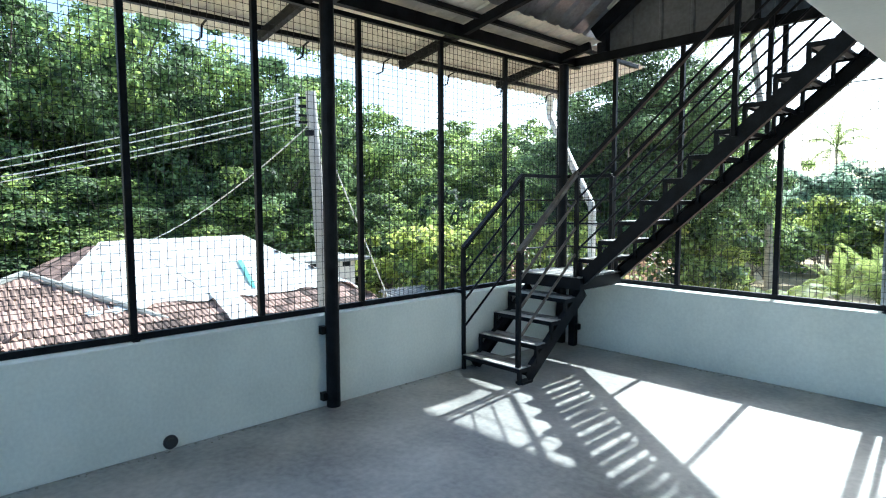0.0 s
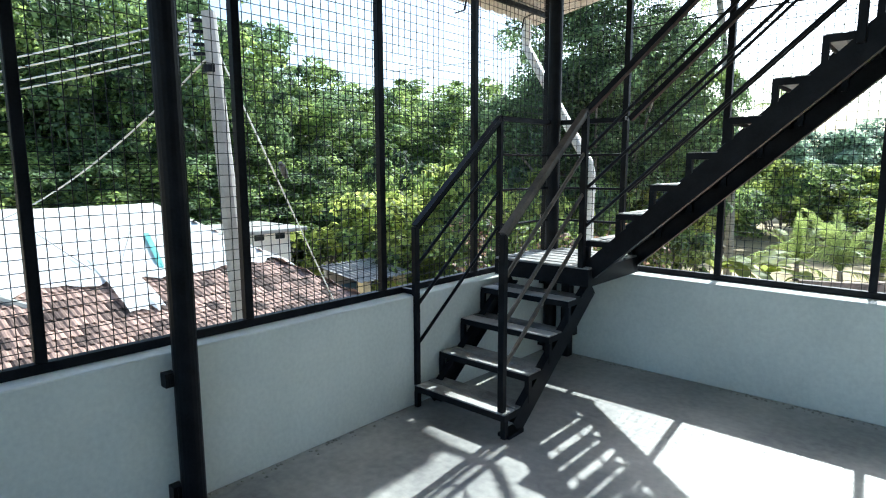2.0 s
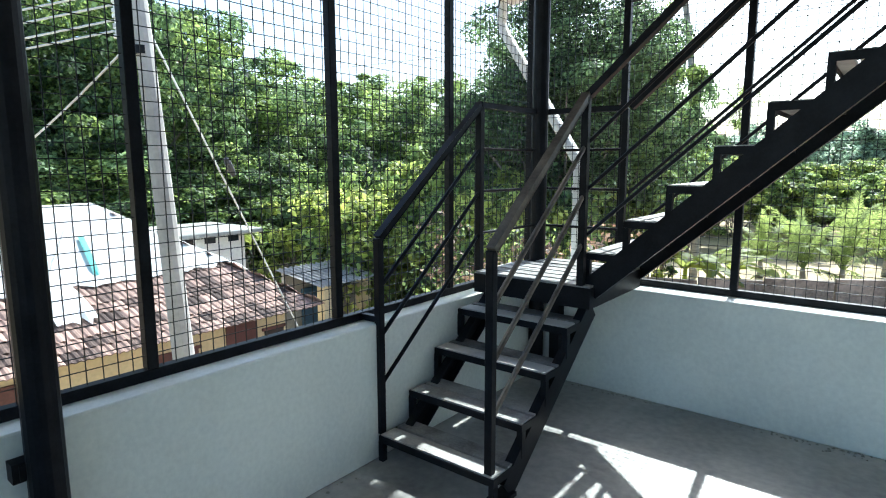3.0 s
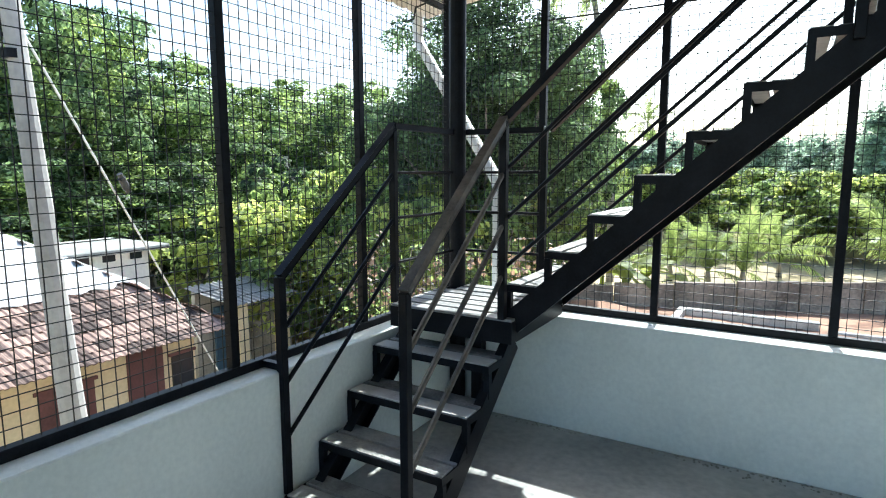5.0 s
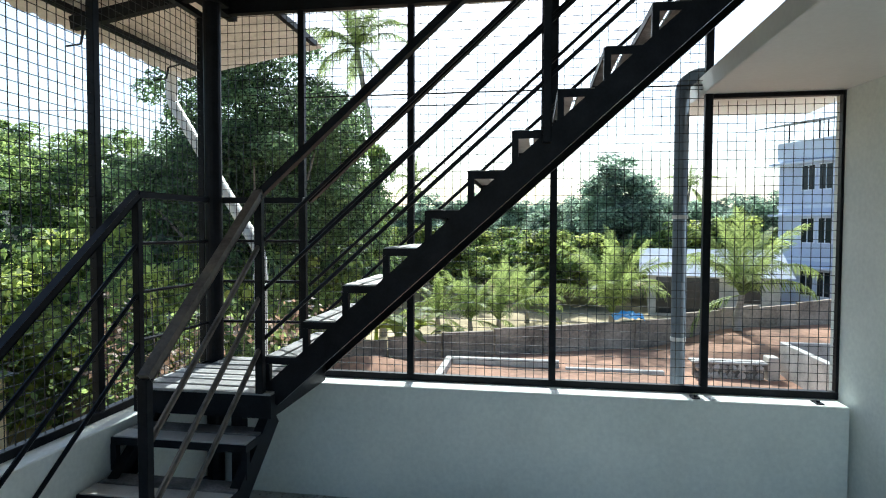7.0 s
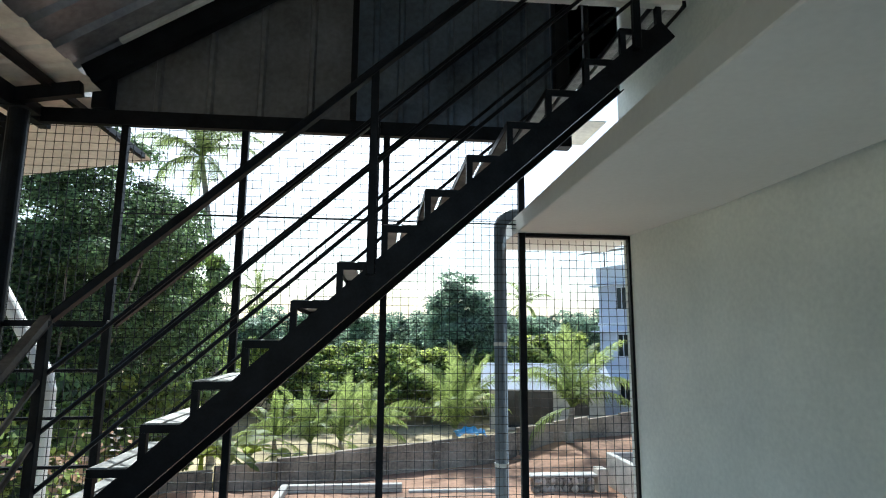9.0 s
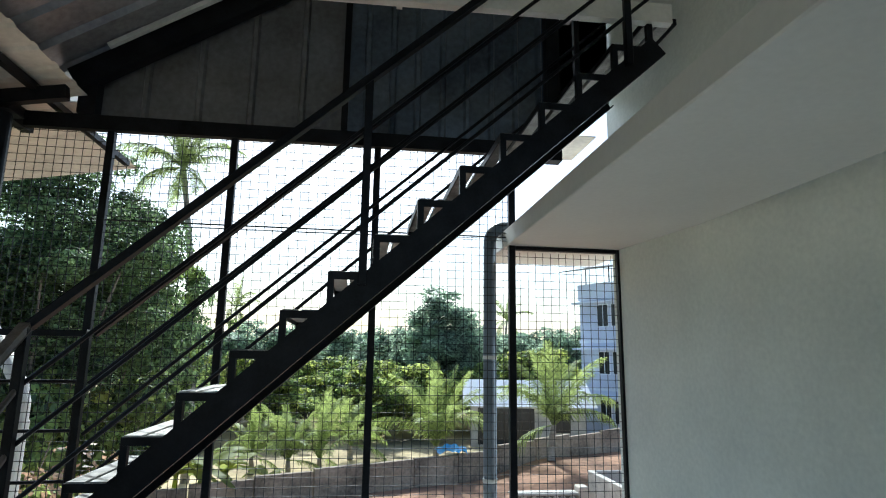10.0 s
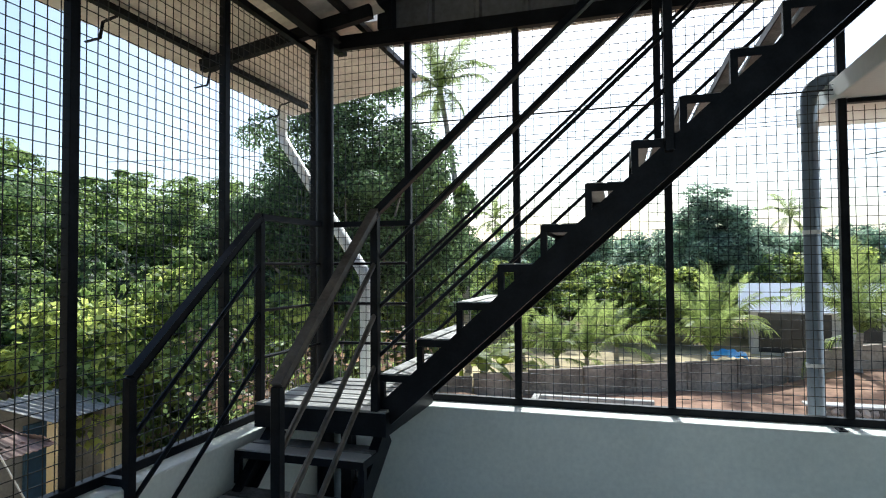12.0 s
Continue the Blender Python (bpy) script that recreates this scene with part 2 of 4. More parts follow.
parapet("wall_west", WX - 0.17, WX, SOUTH, NY + 0.17, "low white painted parapet under the wire mesh")
parapet("wall_north", WX + 0.002, EAST - 0.002, NY, NY + 0.17, "low white painted parapet below the stair")
bm = skew_wall(EAST, 0.0, EAST + 0.13 * 8.5, SOUTH, 0.25, 0.0, 4.8)
tagged(link("wall_east", bm, PAINT), "tall plain white painted house wall", "wall", kind="structure")
# unseen end: parapet assumed here and kept low so skylight comes in
parapet("wall_south", WX - 0.17, EAST + 1.3, SOUTH - 0.17, SOUTH, "assumed low white parapet, left open above to admit skylight")
bm = boxed(3.06, EAST + 0.12, SOUTH, 0.62, 2.43, 2.545, bevel=0.006)
tagged(link("window_ledge_slab", bm, SOFFIT), "white painted concrete sunshade slab on the wall", "sunshade", kind="structure")
bm = boxed(EAST + 1.4, 9.0, SOUTH, 0.0, GROUND, 4.6)
box(bm, EAST + 0.24, EAST + 1.4, -0.4, 0.0, GROUND, 4.6)
tagged(link("house_body", bm, PAINT), "white painted house wall", "wall", kind="structure")
bm = boxed(WX - 0.16, EAST + 0.2, SOUTH, NY + 0.15, GROUND, -0.152)
tagged(link("lower_storey", bm, PAINT), "white painted lower storey wall", "wall", kind="structure")

# drain hole with its dark plug at the foot of the west parapet
bm = bmesh.new()
tube(bm, [(WX - 0.01, -4.41, 0.05), (WX + 0.012, -4.41, 0.05)], 0.045, 14)
tube(bm, [(WX - 0.01, -4.41, 0.05), (WX + 0.02, -4.41, 0.05)], 0.028, 10)
tagged(link("drain_outlet", bm, CABLE_DARK), "black plastic drain outlet at the wall foot", "drain")

# ---- roof ----
S_LOW, S_UP = 0.167, 0.64


def low_z(x):
    return 3.15 + S_LOW * x


def up_z(x):
    return 3.37 + S_UP * (x - 0.35)


n_low = Vector((1, 0, S_LOW)).normalized()
lower_roof = thing("lower_roof", "pale corrugated metal eave roof on dark steel tubes", "roof")
lower_roof["kind"] = "structure"
part("inner_sheet", corrugated((0.31, -0.13, low_z(0.31) - 0.012), n_low, (0, -1, 0), 0.2, 8.2, 0.2, 0.014), SHEET, lower_roof)
part("roof_sheet", corrugated((-1.0, 1.2, low_z(-1.0)), n_low, (0, -1, 0), 1.33, 9.6, 0.2, 0.014), SHEET, lower_roof)
for y in (-0.33, -1.8, -3.3, -4.8, -6.3):
    xe = 0.50 if y > -1 else 2.0
    part("rafter", barred((-0.76, y, low_z(-0.76) - 0.09), (xe, y, low_z(xe) - 0.09), 0.05, 0.08), STEEL, lower_roof)
for x in (-0.70, 0.33):
    part("purlin", barred((x, 0.95, low_z(x) - 0.045), (x, SOUTH, low_z(x) - 0.045), 0.04, 0.04), STEEL, lower_roof)
for y in (0.75, -0.15, -1.05, -1.95, -2.85, -3.75):
    z = low_z(-0.85) - 0.03
    bm = bmesh.new()
    for a, b in (((-0.74, y, z), (-0.84, y, z - 0.02)), ((-0.84, y, z - 0.02), (-0.86, y, z - 0.11)), ((-0.86, y, z - 0.11), (-0.97, y, z - 0.12))):
        bar(bm, a, b, 0.018, 0.006)
    part("gutter_bracket", bm, STEEL, lower_roof)

frame_ob = thing("roof_frame", "black painted steel columns and beams carrying the roof", "steel frame")
frame_ob["kind"] = "structure"


def column(x, y, z0, z1, w=0.104):
    bm = bmesh.new()
    tube(bm, [(x, y, z0 + 0.008), (x, y, z1)], w / 2, 18)
    box(bm, x - 0.075, x + 0.075, y - 0.075, y + 0.075, z1 - 0.008, z1 + 0.002)
    c = part("column", bm, STEEL, frame_ob, smooth=False)
    return c


cols = ((0.165, -0.30), (0.165, -3.24), (0.165, -6.6))
for i, (cx, cy) in enumerate(cols):
    c = column(cx, cy, 0.0, 3.02)
    for z in (0.09, 0.60):
        bm = bmesh.new()
        box(bm, WX - 0.004, cx, cy - 0.068, cy - 0.040, z - 0.025, z + 0.025)
        box(bm, WX - 0.002, WX + 0.05, cy - 0.085, cy - 0.04, z - 0.03, z + 0.03)
        part("clamp", bm, STEEL, c)
part("west_beam", barred((0.13, 0.02, 3.075), (0.13, SOUTH, 3.075), 0.06, 0.11), STEEL, frame_ob)
part("north_beam", barred((-0.02, -0.07, 3.075), (3.41, -0.07, 3.075), 0.05, 0.09), STEEL, frame_ob)
part("stub_column", barred((0.50, -0.07, 3.12), (0.50, -0.07, up_z(0.5) - 0.02), 0.1, 0.1), STEEL, frame_ob)
part("gable_post", barred((3.36, -0.13, 2.98), (3.36, -0.13, up_z(3.36) - 0.1), 0.09, 0.09), STEEL, frame_ob)
part("gable_stud", barred((2.01, -0.10, 3.12), (2.01, -0.10, up_z(2.01) - 0.1), 0.04, 0.04), STEEL, frame_ob)
part("gable_rafter", barred((0.42, -0.11, up_z(0.42) - 0.10), (4.0, -0.11, up_z(4.0) - 0.10), 0.08, 0.14), STEEL, frame_ob)

upper_roof = thing("upper_roof", "galvanised corrugated metal roof sloping over the stair", "roof")
upper_roof["kind"] = "structure"
n_up = Vector((1, 0, S_UP)).normalized()
part("roof_sheet", corrugated((0.08, 0.3, up_z(0.08)), n_up, (0, -1, 0), 4.85, 8.8, 0.25, 0.03), GALV, upper_roof)
RX = 0.08 + 4.85 * n_up.x
part("roof_sheet", corrugated((RX - 0.02, 0.3, up_z(RX)), Vector((1, 0, -0.45)), (0, -1, 0), 4.6, 9.1, 0.25, 0.03), GALV, upper_roof)
for y in (-1.9, -3.6, -5.3, -7.0):
    part("roof_rafter", barred((0.42, y, up_z(0.42) - 0.08), (4.1, y, up_z(4.1) - 0.08), 0.05, 0.1), STEEL, upper_roof)
for x in (1.6, 2.8):
    part("roof_purlin", barred((x, 0.25, up_z(x) - 0.03), (x, SOUTH, up_z(x) - 0.03), 0.05, 0.05), WHITE_METAL, upper_roof)
# added sheet; its edge is set to end the sun patch on the floor
part("sun_cut_sheet", boxed(-0.30, 3.72, 0.02, 0.50, 3.236, 3.242), SHEET, upper_roof, "narrow flat sheet added to cut the sun on the floor")
bm = barred((0.62, -0.20, up_z(0.62) - 0.03), (4.0, -0.20, up_z(4.0) - 0.03), 0.03, 0.03)
part("edge_flashing", bm, WHITE_METAL, upper_roof, "pale folded metal flashing")

# gable cladding: vertical ribbed sheet cut to the roof slope
def cladding(x0, x1, pitch, material, label):
    bm = bmesh.new()
    x, xs = x0, []
    while x < x1:
        for f, dy in ((0, 0), (pitch - 0.057, 0), (pitch - 0.044, 1), (pitch - 0.022, 1), (pitch - 0.009, 0)):
            if x + f < x1:
                xs.append((x + f, -0.035 - 0.022 * dy))
        x += pitch
    xs.append((x1, -0.035))
    cols_v = []
    for (px, py) in xs:
        cols_v.append([bm.verts.new((px, py + o, z)) for o in (0, 0.0015) for z in (3.10, max(3.12, up_z(px) - 0.06))])
    for a, b in zip(cols_v, cols_v[1:]):
        bm.faces.new((a[0], b[0], b[1], a[1]))
        bm.faces.new((a[2], a[3], b[3], b[2]))
    tagged(link("gable_cladding", bm, material), label, "cladding", kind="structure")


cladding(0.52, 2.008, 0.312, CLAD, "grey ribbed metal cladding above the mesh screen")
cladding(2.012, 3.36, 0.165, CLAD_BLUE, "blue-grey closely ribbed metal cladding beside the wall")

# panel extended unseen above the wall to block sun leaking under the roof
bm = bmesh.new()
edge = ((3.41, 3.44), (EAST - 0.004, 3.44), (EAST - 0.004, 4.81), (6.0, 4.81), (6.0, up_z(RX) - 0.45 * (6.0 - RX) - 0.03), (RX, up_z(RX) - 0.04), (3.41, up_z(3.41) - 0.05))
front = bm.faces.new([bm.verts.new((x, -0.06, z)) for x, z in edge])
bmesh.ops.solidify(bm, geom=[front], thickness=0.03)
tagged(link("gable_infill", bm, PAINT), "pale painted panel beside the gable, extended to block the sun", "wall panel", kind="structure")
eave_beam = barred((0.75, -0.86, 3.56), (3.76, -0.93, 3.56), 0.05, 0.11)
eb = tagged(link("tie_channel", eave_beam, WHITE_METAL), "white folded metal channel under the upper roof", "channel", kind="structure")
for x in (1.35, 2.3, 3.2):
    part("hanger", barred((x, -0.89, 3.5), (x, -0.89, 3.62), 0.03, 0.07), WHITE_METAL, eb)

# ---- wire mesh screens ----
SW = 0.042


def wire_panel(parent, p0, p1, z0, z1, pitch=0.0505, r=0.0016):
    """A panel of welded wire between two plan points."""
    a, b = Vector((*p0, 0)), Vector((*p1, 0))
    L = (b - a).length
    d = (b - a) / L
    nrm = Vector((-d.y, d.x, 0))
    vs, fs = [], []

    def strip(q0, q1, off):
        s = (q1 - q0).normalized().cross(nrm)
        base = len(vs)
        for q in (q0, q1):
            for sx, sy in ((-1, -1), (1, -1), (1, 1), (-1, 1)):
                vs.append(q + s * (sx * r) + nrm * (sy * r + off))
        for k in range(4):
            fs.append((base + k, base + (k + 1) % 4, base + 4 + (k + 1) % 4, base + 4 + k))
    rnd = random.Random(int(L * 1000 + z1 * 77 + a.y * 13))
    n = int(L / pitch)
    for i in range(1, n + 1):
        u = a + d * (i * pitch - (n + 1) * pitch / 2 + L / 2)
        j = d * rnd.uniform(-0.003, 0.003)
        strip(u + Vector((0, 0, z0)) + j, u + Vector((0, 0, z1)) - j, r)
    m = int((z1 - z0) / pitch)
    for i in range(1, m + 1):
        z = z0 + i * pitch
        dz = rnd.uniform(-0.003, 0.003)
        strip(a + Vector((0, 0, z + dz)), b + Vector((0, 0, z - dz)), -r)
    me = bpy.data.meshes.new("wire_mesh")
    me.from_pydata([tuple(v) for v in vs], [], fs)
    me.materials.append(WIRE)
    ob = new("wire_mesh", me)
    ob.parent = parent
    ob["kind"] = "stuff"


SY, SX = -0.06, -0.02
north_screen = thing("mesh_screen", "black steel framed wire mesh screen above the parapet by the stair", "mesh screen", "mesh screens")
nx = [-0.02, 0.64, 1.352, 2.226, 3.094, 3.812]
for i, x in enumerate(nx):
    part("post", boxed(x - SW / 2, x + SW / 2, SY - SW / 2, SY + SW / 2, TOP + 0.04, 3.028 if i < 5 else 2.428, bevel=0.003), STEEL, north_screen)
part("bottom_rail", boxed(nx[0], nx[-1], SY - 0.022, SY + 0.022, TOP - 0.002, TOP + 0.04, bevel=0.003), STEEL, north_screen)
part("short_rail", boxed(nx[4] + 0.022, nx[5] - 0.022, SY - 0.022, SY + 0.022, 2.404, 2.428, bevel=0.003), STEEL, north_screen)
for i in range(5):
    wire_panel(north_screen, (nx[i] + 0.02, SY), (nx[i + 1] - 0.02, SY), TOP + 0.04, 3.03 if i < 4 else 2.39)
part("joint_wire", barred((nx[1], SY + 0.004, 2.49), (nx[4], SY + 0.004, 2.485), 0.008, 0.008), WIRE, north_screen)
for x in (3.02, 3.66):
    bm = boxed(x - 0.02, x + 0.02, NY + 0.03, NY + 0.1, TOP, TOP + 0.006)
    tube(bm, [(x, NY + 0.06, TOP + 0.006), (x, NY + 0.06, TOP + 0.016)], 0.009, 6)
    part("fixing_plate", bm, STEEL, north_screen)

west_screen = thing("mesh_screen", "black steel framed wire mesh screen along the long parapet", "mesh screen", "mesh screens")
wy = [-0.115, -1.05, -1.937, -2.836, -3.713, -4.558, -5.43, -6.30, -7.18, -8.05]
for y in wy:
    part("post", boxed(SX - SW / 2, SX + SW / 2, y - SW / 2, y + SW / 2, TOP + 0.04, 3.03, bevel=0.003), STEEL, west_screen)
part("bottom_rail", boxed(SX - 0.022, SX + 0.022, wy[-1], -0.09, TOP - 0.002, TOP + 0.04, bevel=0.003), STEEL, west_screen)
part("top_rail", boxed(SX - 0.02, SX + 0.02, wy[-1], -0.09, 3.0, 3.035), STEEL, west_screen)
for i in range(len(wy) - 1):
    wire_panel(west_screen, (SX, wy[i + 1] + 0.02), (SX, wy[i] - 0.02), TOP + 0.04, 3.0)
for y in (-4.56, -6.3):
    part("fixing_plate", boxed(SX - 0.01, SX + 0.07, y - 0.02, y + 0.02, TOP, TOP + 0.008), STEEL, west_screen)

# ---- stair ----
stair = thing("steel_stair", "black steel stair with grey board treads turning at a corner landing", "stair")
RISE, RUN = 0.1822, 0.2022
X0, X1 = 0.13, 0.82                  # lower flight, across
F1 = [(-1.82, 0.135), (-1.59, 0.30), (-1.375, 0.48), (-1.16, 0.66)]
LAND = 0.85
Y_IN, Y_OUT = -0.925, -0.255         # upper flight, across
U = [(0.795 + 0.2022 * i, 1.018 + 0.1809 * i) for i in range(15)]
K = 0.1809 / 0.2022


def tread(lo, hi, z, along_x, name="tread"):
    """An angle-iron frame with two boards, corners lo and hi in plan."""
    (x0, y0), (x1, y1) = lo, hi
    fr = bmesh.new()
    h = 0.035
    for a in ((x0, x1, y0, y0 + 0.006), (x0, x1, y1 - 0.006, y1), (x0, x0 + 0.006, y0 + 0.006, y1 - 0.006), (x1 - 0.006, x1, y0 + 0.006, y1 - 0.006)):
        box(fr, *a, z - h, z)
    t = part(name, fr, STEEL, stair)
    n = 2
    gap = 0.018
    for i in range(n):
        if along_x:
            d = (y1 - y0 - 0.014 - gap * (n - 1)) / n
            a = y0 + 0.007 + i * (d + gap)
            b = boxed(x0 + 0.008, x1 - 0.008, a, a + d, z - 0.016, z + 0.006, bevel=0.002)
        else:
            d = (x1 - x0 - 0.014 - gap * (n - 1)) / n
            a = x0 + 0.007 + i * (d + gap)
            b = boxed(a, a + d, y0 + 0.008, y1 - 0.008, z - 0.016, z + 0.006, bevel=0.002)
        part("board", b, BOARD, t, "grey tread board")
    return t


def channel(a, b, depth, flange, inward, name):
    """A C-section stringer from a to b."""
    a, b, s = Vector(a), Vector(b), Vector(inward)
    web = part(name, barred(a, b, 0.008, depth), STEEL, stair)
    d = (b - a).normalized()
    up = s.cross(d).normalized()
    if up.z < 0:
        up = -up
    for k in (1, -1):
        o = s * (flange / 2) + up * (k * (depth / 2 - 0.004))
        part("flange", barred(a + o, b + o, flange, 0.008), STEEL, web)
    return web


# lower flight
for i, (y, z) in enumerate(F1):
    tread((X0, y), (X1, y + 0.235), z, True)
    for x in (X0 + 0.012, X1 - 0.012):
        part("tread_upright", boxed(x - 0.015, x + 0.015, y, y + 0.03, max(0.0, z - 0.16), z - 0.034), STEEL, stair)
slope1 = (0.66 - 0.135) / (1.82 - 1.16)
for x, s in ((X0 + 0.03, 1), (X1 - 0.005, -1)):
    channel((x, -1.70, 0.03), (x, -0.85, 0.03 + slope1 * 0.85), 0.115, 0.045, (s, 0, 0), "stringer")
for x in (X0 + 0.012, X1 - 0.012):
    for y, z in F1[1:]:
        part("side_angle", boxed(x - 0.004, x + 0.004, y, y + 0.2, z - 0.04, z - 0.012), STEEL, stair)
part("foot_plate", boxed(X1 - 0.06, X1 + 0.02, -1.80, -1.66, 0.0, 0.02), STEEL, stair)

# landing
bm = bmesh.new()
lx0, lx1, ly0, ly1 = 0.125, 0.86, -0.99, -0.25
box(bm, lx0, lx1, ly0, ly1, LAND - 0.022, LAND - 0.019)
landing = part("landing", bm, STEEL, stair)
for a in ((lx0, lx1, ly0, ly0 + 0.01), (lx0, lx1, ly1 - 0.01, ly1), (lx0, lx0 + 0.01, ly0 + 0.01, ly1 - 0.01), (lx1 - 0.01, lx1, ly0 + 0.01, ly1 - 0.01)):
    part("edge_channel", boxed(*a, LAND - 0.12, LAND - 0.008), STEEL, landing)
n, gap = 7, 0.027
d = (ly1 - ly0 - 0.01 - gap * (n - 1)) / n
for i in range(n):
    a = ly0 + 0.005 + i * (d + gap)
    x_from = lx0 + 0.004 if a + d < -0.37 else 0.23
    part("board", boxed(x_from, lx1 - 0.004, a, a + d, LAND - 0.018, LAND + 0.004, bevel=0.002), BOARD, landing, "grey landing board")
part("landing_leg", boxed(0.29, 0.36, ly1 - 0.09, ly1 - 0.02, 0.0, LAND - 0.12), STEEL, stair)
part("leg_clamp", boxed(0.36, 0.40, ly1 - 0.07, ly1 - 0.02, 0.18, 0.24), STEEL, stair)

# upper flight
for i, (x, z) in enumerate(U):
    tread((x, Y_IN), (x + 0.174, Y_OUT), z, False)
    for y in (Y_IN + 0.012, Y_OUT - 0.012):
        part("tread_upright", boxed(x, x + 0.03, y - 0.015, y + 0.015, z - 0.20, z - 0.034), STEEL, stair)


def nose(x):
    return 1.018 + K * (x - 0.795)


for y, s in ((Y_IN - 0.012, 1), (Y_OUT + 0.012, -1)):
    xa, xb = 0.83, 3.68
    drop = 0.225
    channel((xa, y, nose(xa) - drop), (xb, y, nose(xb) - drop), 0.115, 0.045, (0, s, 0), "stringer")

# railings
H = 0.99
RAILT = LAND + H


def rail_run(a, b, drops, w, bars_w=0.022, mat_top=STEEL):
    """A handrail from a to b with parallel round bars below it."""
    part("handrail", barred(a, b, w, w, bevel=0.004), mat_top, stair)
    for dz in drops:
        aa, bb = Vector(a) - Vector((0, 0, dz)), Vector(b) - Vector((0, 0, dz))
        part("rail_bar", tubed([aa, bb], bars_w / 2, 8), mat_top, stair)


def rail_post(x, y, z0, z1, w=0.038):
    part("rail_post", boxed(x - w / 2, x + w / 2, y - w / 2, y + w / 2, z0, z1, bevel=0.003), STEEL, stair)


DR = (0.25, 0.50, 0.75)
# lower flight: wall side and open side
rail_post(0.115, -1.785, 0.13, 1.13)
rail_post(0.115, -0.93, LAND, RAILT - 0.02)
rail_run((0.115, -1.785, 1.13), (0.115, -0.93, RAILT - 0.015), DR, 0.036)
rail_post(0.775, -1.785, 0.13, 1.13)
rail_post(0.800, -0.975, LAND, RAILT - 0.02)
rail_run((0.775, -1.785, 1.13), (0.800, -0.975, RAILT - 0.015), DR, 0.036, 0.026, STEEL_WORN)
part("rail_bracket", boxed(SX, 0.115, -1.80, -1.77, TOP + 0.005, TOP + 0.035), STEEL, stair)
# round the landing
rail_post(0.715, -0.225, LAND, RAILT - 0.02)
rail_run((0.115, -0.93, RAILT - 0.015), (0.150, -0.30, RAILT - 0.015), DR, 0.034, 0.018)
rail_run((0.165, -0.27, RAILT - 0.015), (0.715, -0.225, RAILT - 0.015), DR, 0.034, 0.018)
# upper flight
for y, x_start, posts, drops in ((Y_IN - 0.03, 0.800, (2.165, 3.50), (0.24, 0.48, 0.72)), (Y_OUT + 0.03, 0.75, (2.165, 3.50), (0.26, 0.52, 0.78))):
    xe = 3.76
    rail_run((x_start, y, RAILT - 0.015), (xe, y, RAILT - 0.015 + K * (xe - x_start)), drops, 0.036, 0.020)
    for xp in posts:
        rail_post(xp, y, nose(xp) - 0.20, RAILT - 0.02 + K * (xp - x_start))

# ---- pipes ----
pipe = thing("rain_pipe", "grey-blue plastic drain pipe with jointed collars outside the mesh", "pipe")
px, py = 2.985, 0.09
pts = [(px, py, GROUND), (px, py, 2.48)] + elbow((px + 0.1, py, 2.48), 0.1, math.pi, math.pi / 2, (1, 0, 0), (0, 0, 1)) + [(3.2, py, 2.58)]
part("pipe", tubed(pts, 0.042, 18), PVC_GREY, pipe, smooth=True)
for z in (0.99, 1.73, -0.6, -2.0):
    part("collar", tubed([(px, py, z - 0.012), (px, py, z + 0.012)], 0.0455, 18), PVC_WHITE, pipe, "pale pipe collar")

dp = thing("down_pipe", "white plastic down pipe slanting from the eave gutter", "pipe")
dx, dy = 0.20, 0.24
part("pipe", tubed([(-0.98, 1.0, 3.0), (-0.98, 1.0, 2.78), (-0.94, 0.97, 2.70), (dx - 0.03, dy + 0.02, 1.52), (dx, dy, 1.44), (dx, dy, GROUND)], 0.045, 16), PVC_WHITE, dp, smooth=False)
for z in (2.86, 1.30, -0.5):
    p = (-0.98, 1.0) if z > 2 else (dx, dy)
    part("collar", tubed([(*p, z - 0.03), (*p, z + 0.03)], 0.052, 16), PVC_WHITE, dp)

# ---- ground ----
def ground_z(x, y):
    d = math.hypot(x, y)
    return GROUND + max(0.0, d - 45.0) * 0.02 + (noise.noise(Vector((x * 0.09, y * 0.09, 0))) * 0.25 if d > 30 else 0.0)


bm = bmesh.new()
N = 60
gr = [[None] * (N + 1) for _ in range(N + 1)]
for i in range(N + 1):
    for j in range(N + 1):
        u, v = 2 * i / N - 1, 2 * j / N - 1
        x, y = 900 * u * abs(u) ** 1.6, 900 * v * abs(v) ** 1.6
        gr[i][j] = bm.verts.new((x, y, ground_z(x, y)))
for i in range(N):
    for j in range(N):
        bm.faces.new((gr[i][j], gr[i + 1][j], gr[i + 1][j + 1], gr[i][j + 1]))
tagged(link("ground", bm, GRASS_SOIL, smooth=True), "dry grassy ground with bare patches", "ground", kind="structure")

bm = bmesh.new()
NX, NYY = 60, 44


def wall_line(x):
    """Where the boundary wall runs behind the yard."""
    return 18.3 + 0.4 * x


def bank(x, y):
    """The yard climbs towards its far corner."""
    u, v = min(1.0, max(0.0, (x - 6.5) / 4.0)), min(1.0, max(0.0, (y - 16.6) / 5.0))
    return 0.66 * u * u * (3 - 2 * u) * v


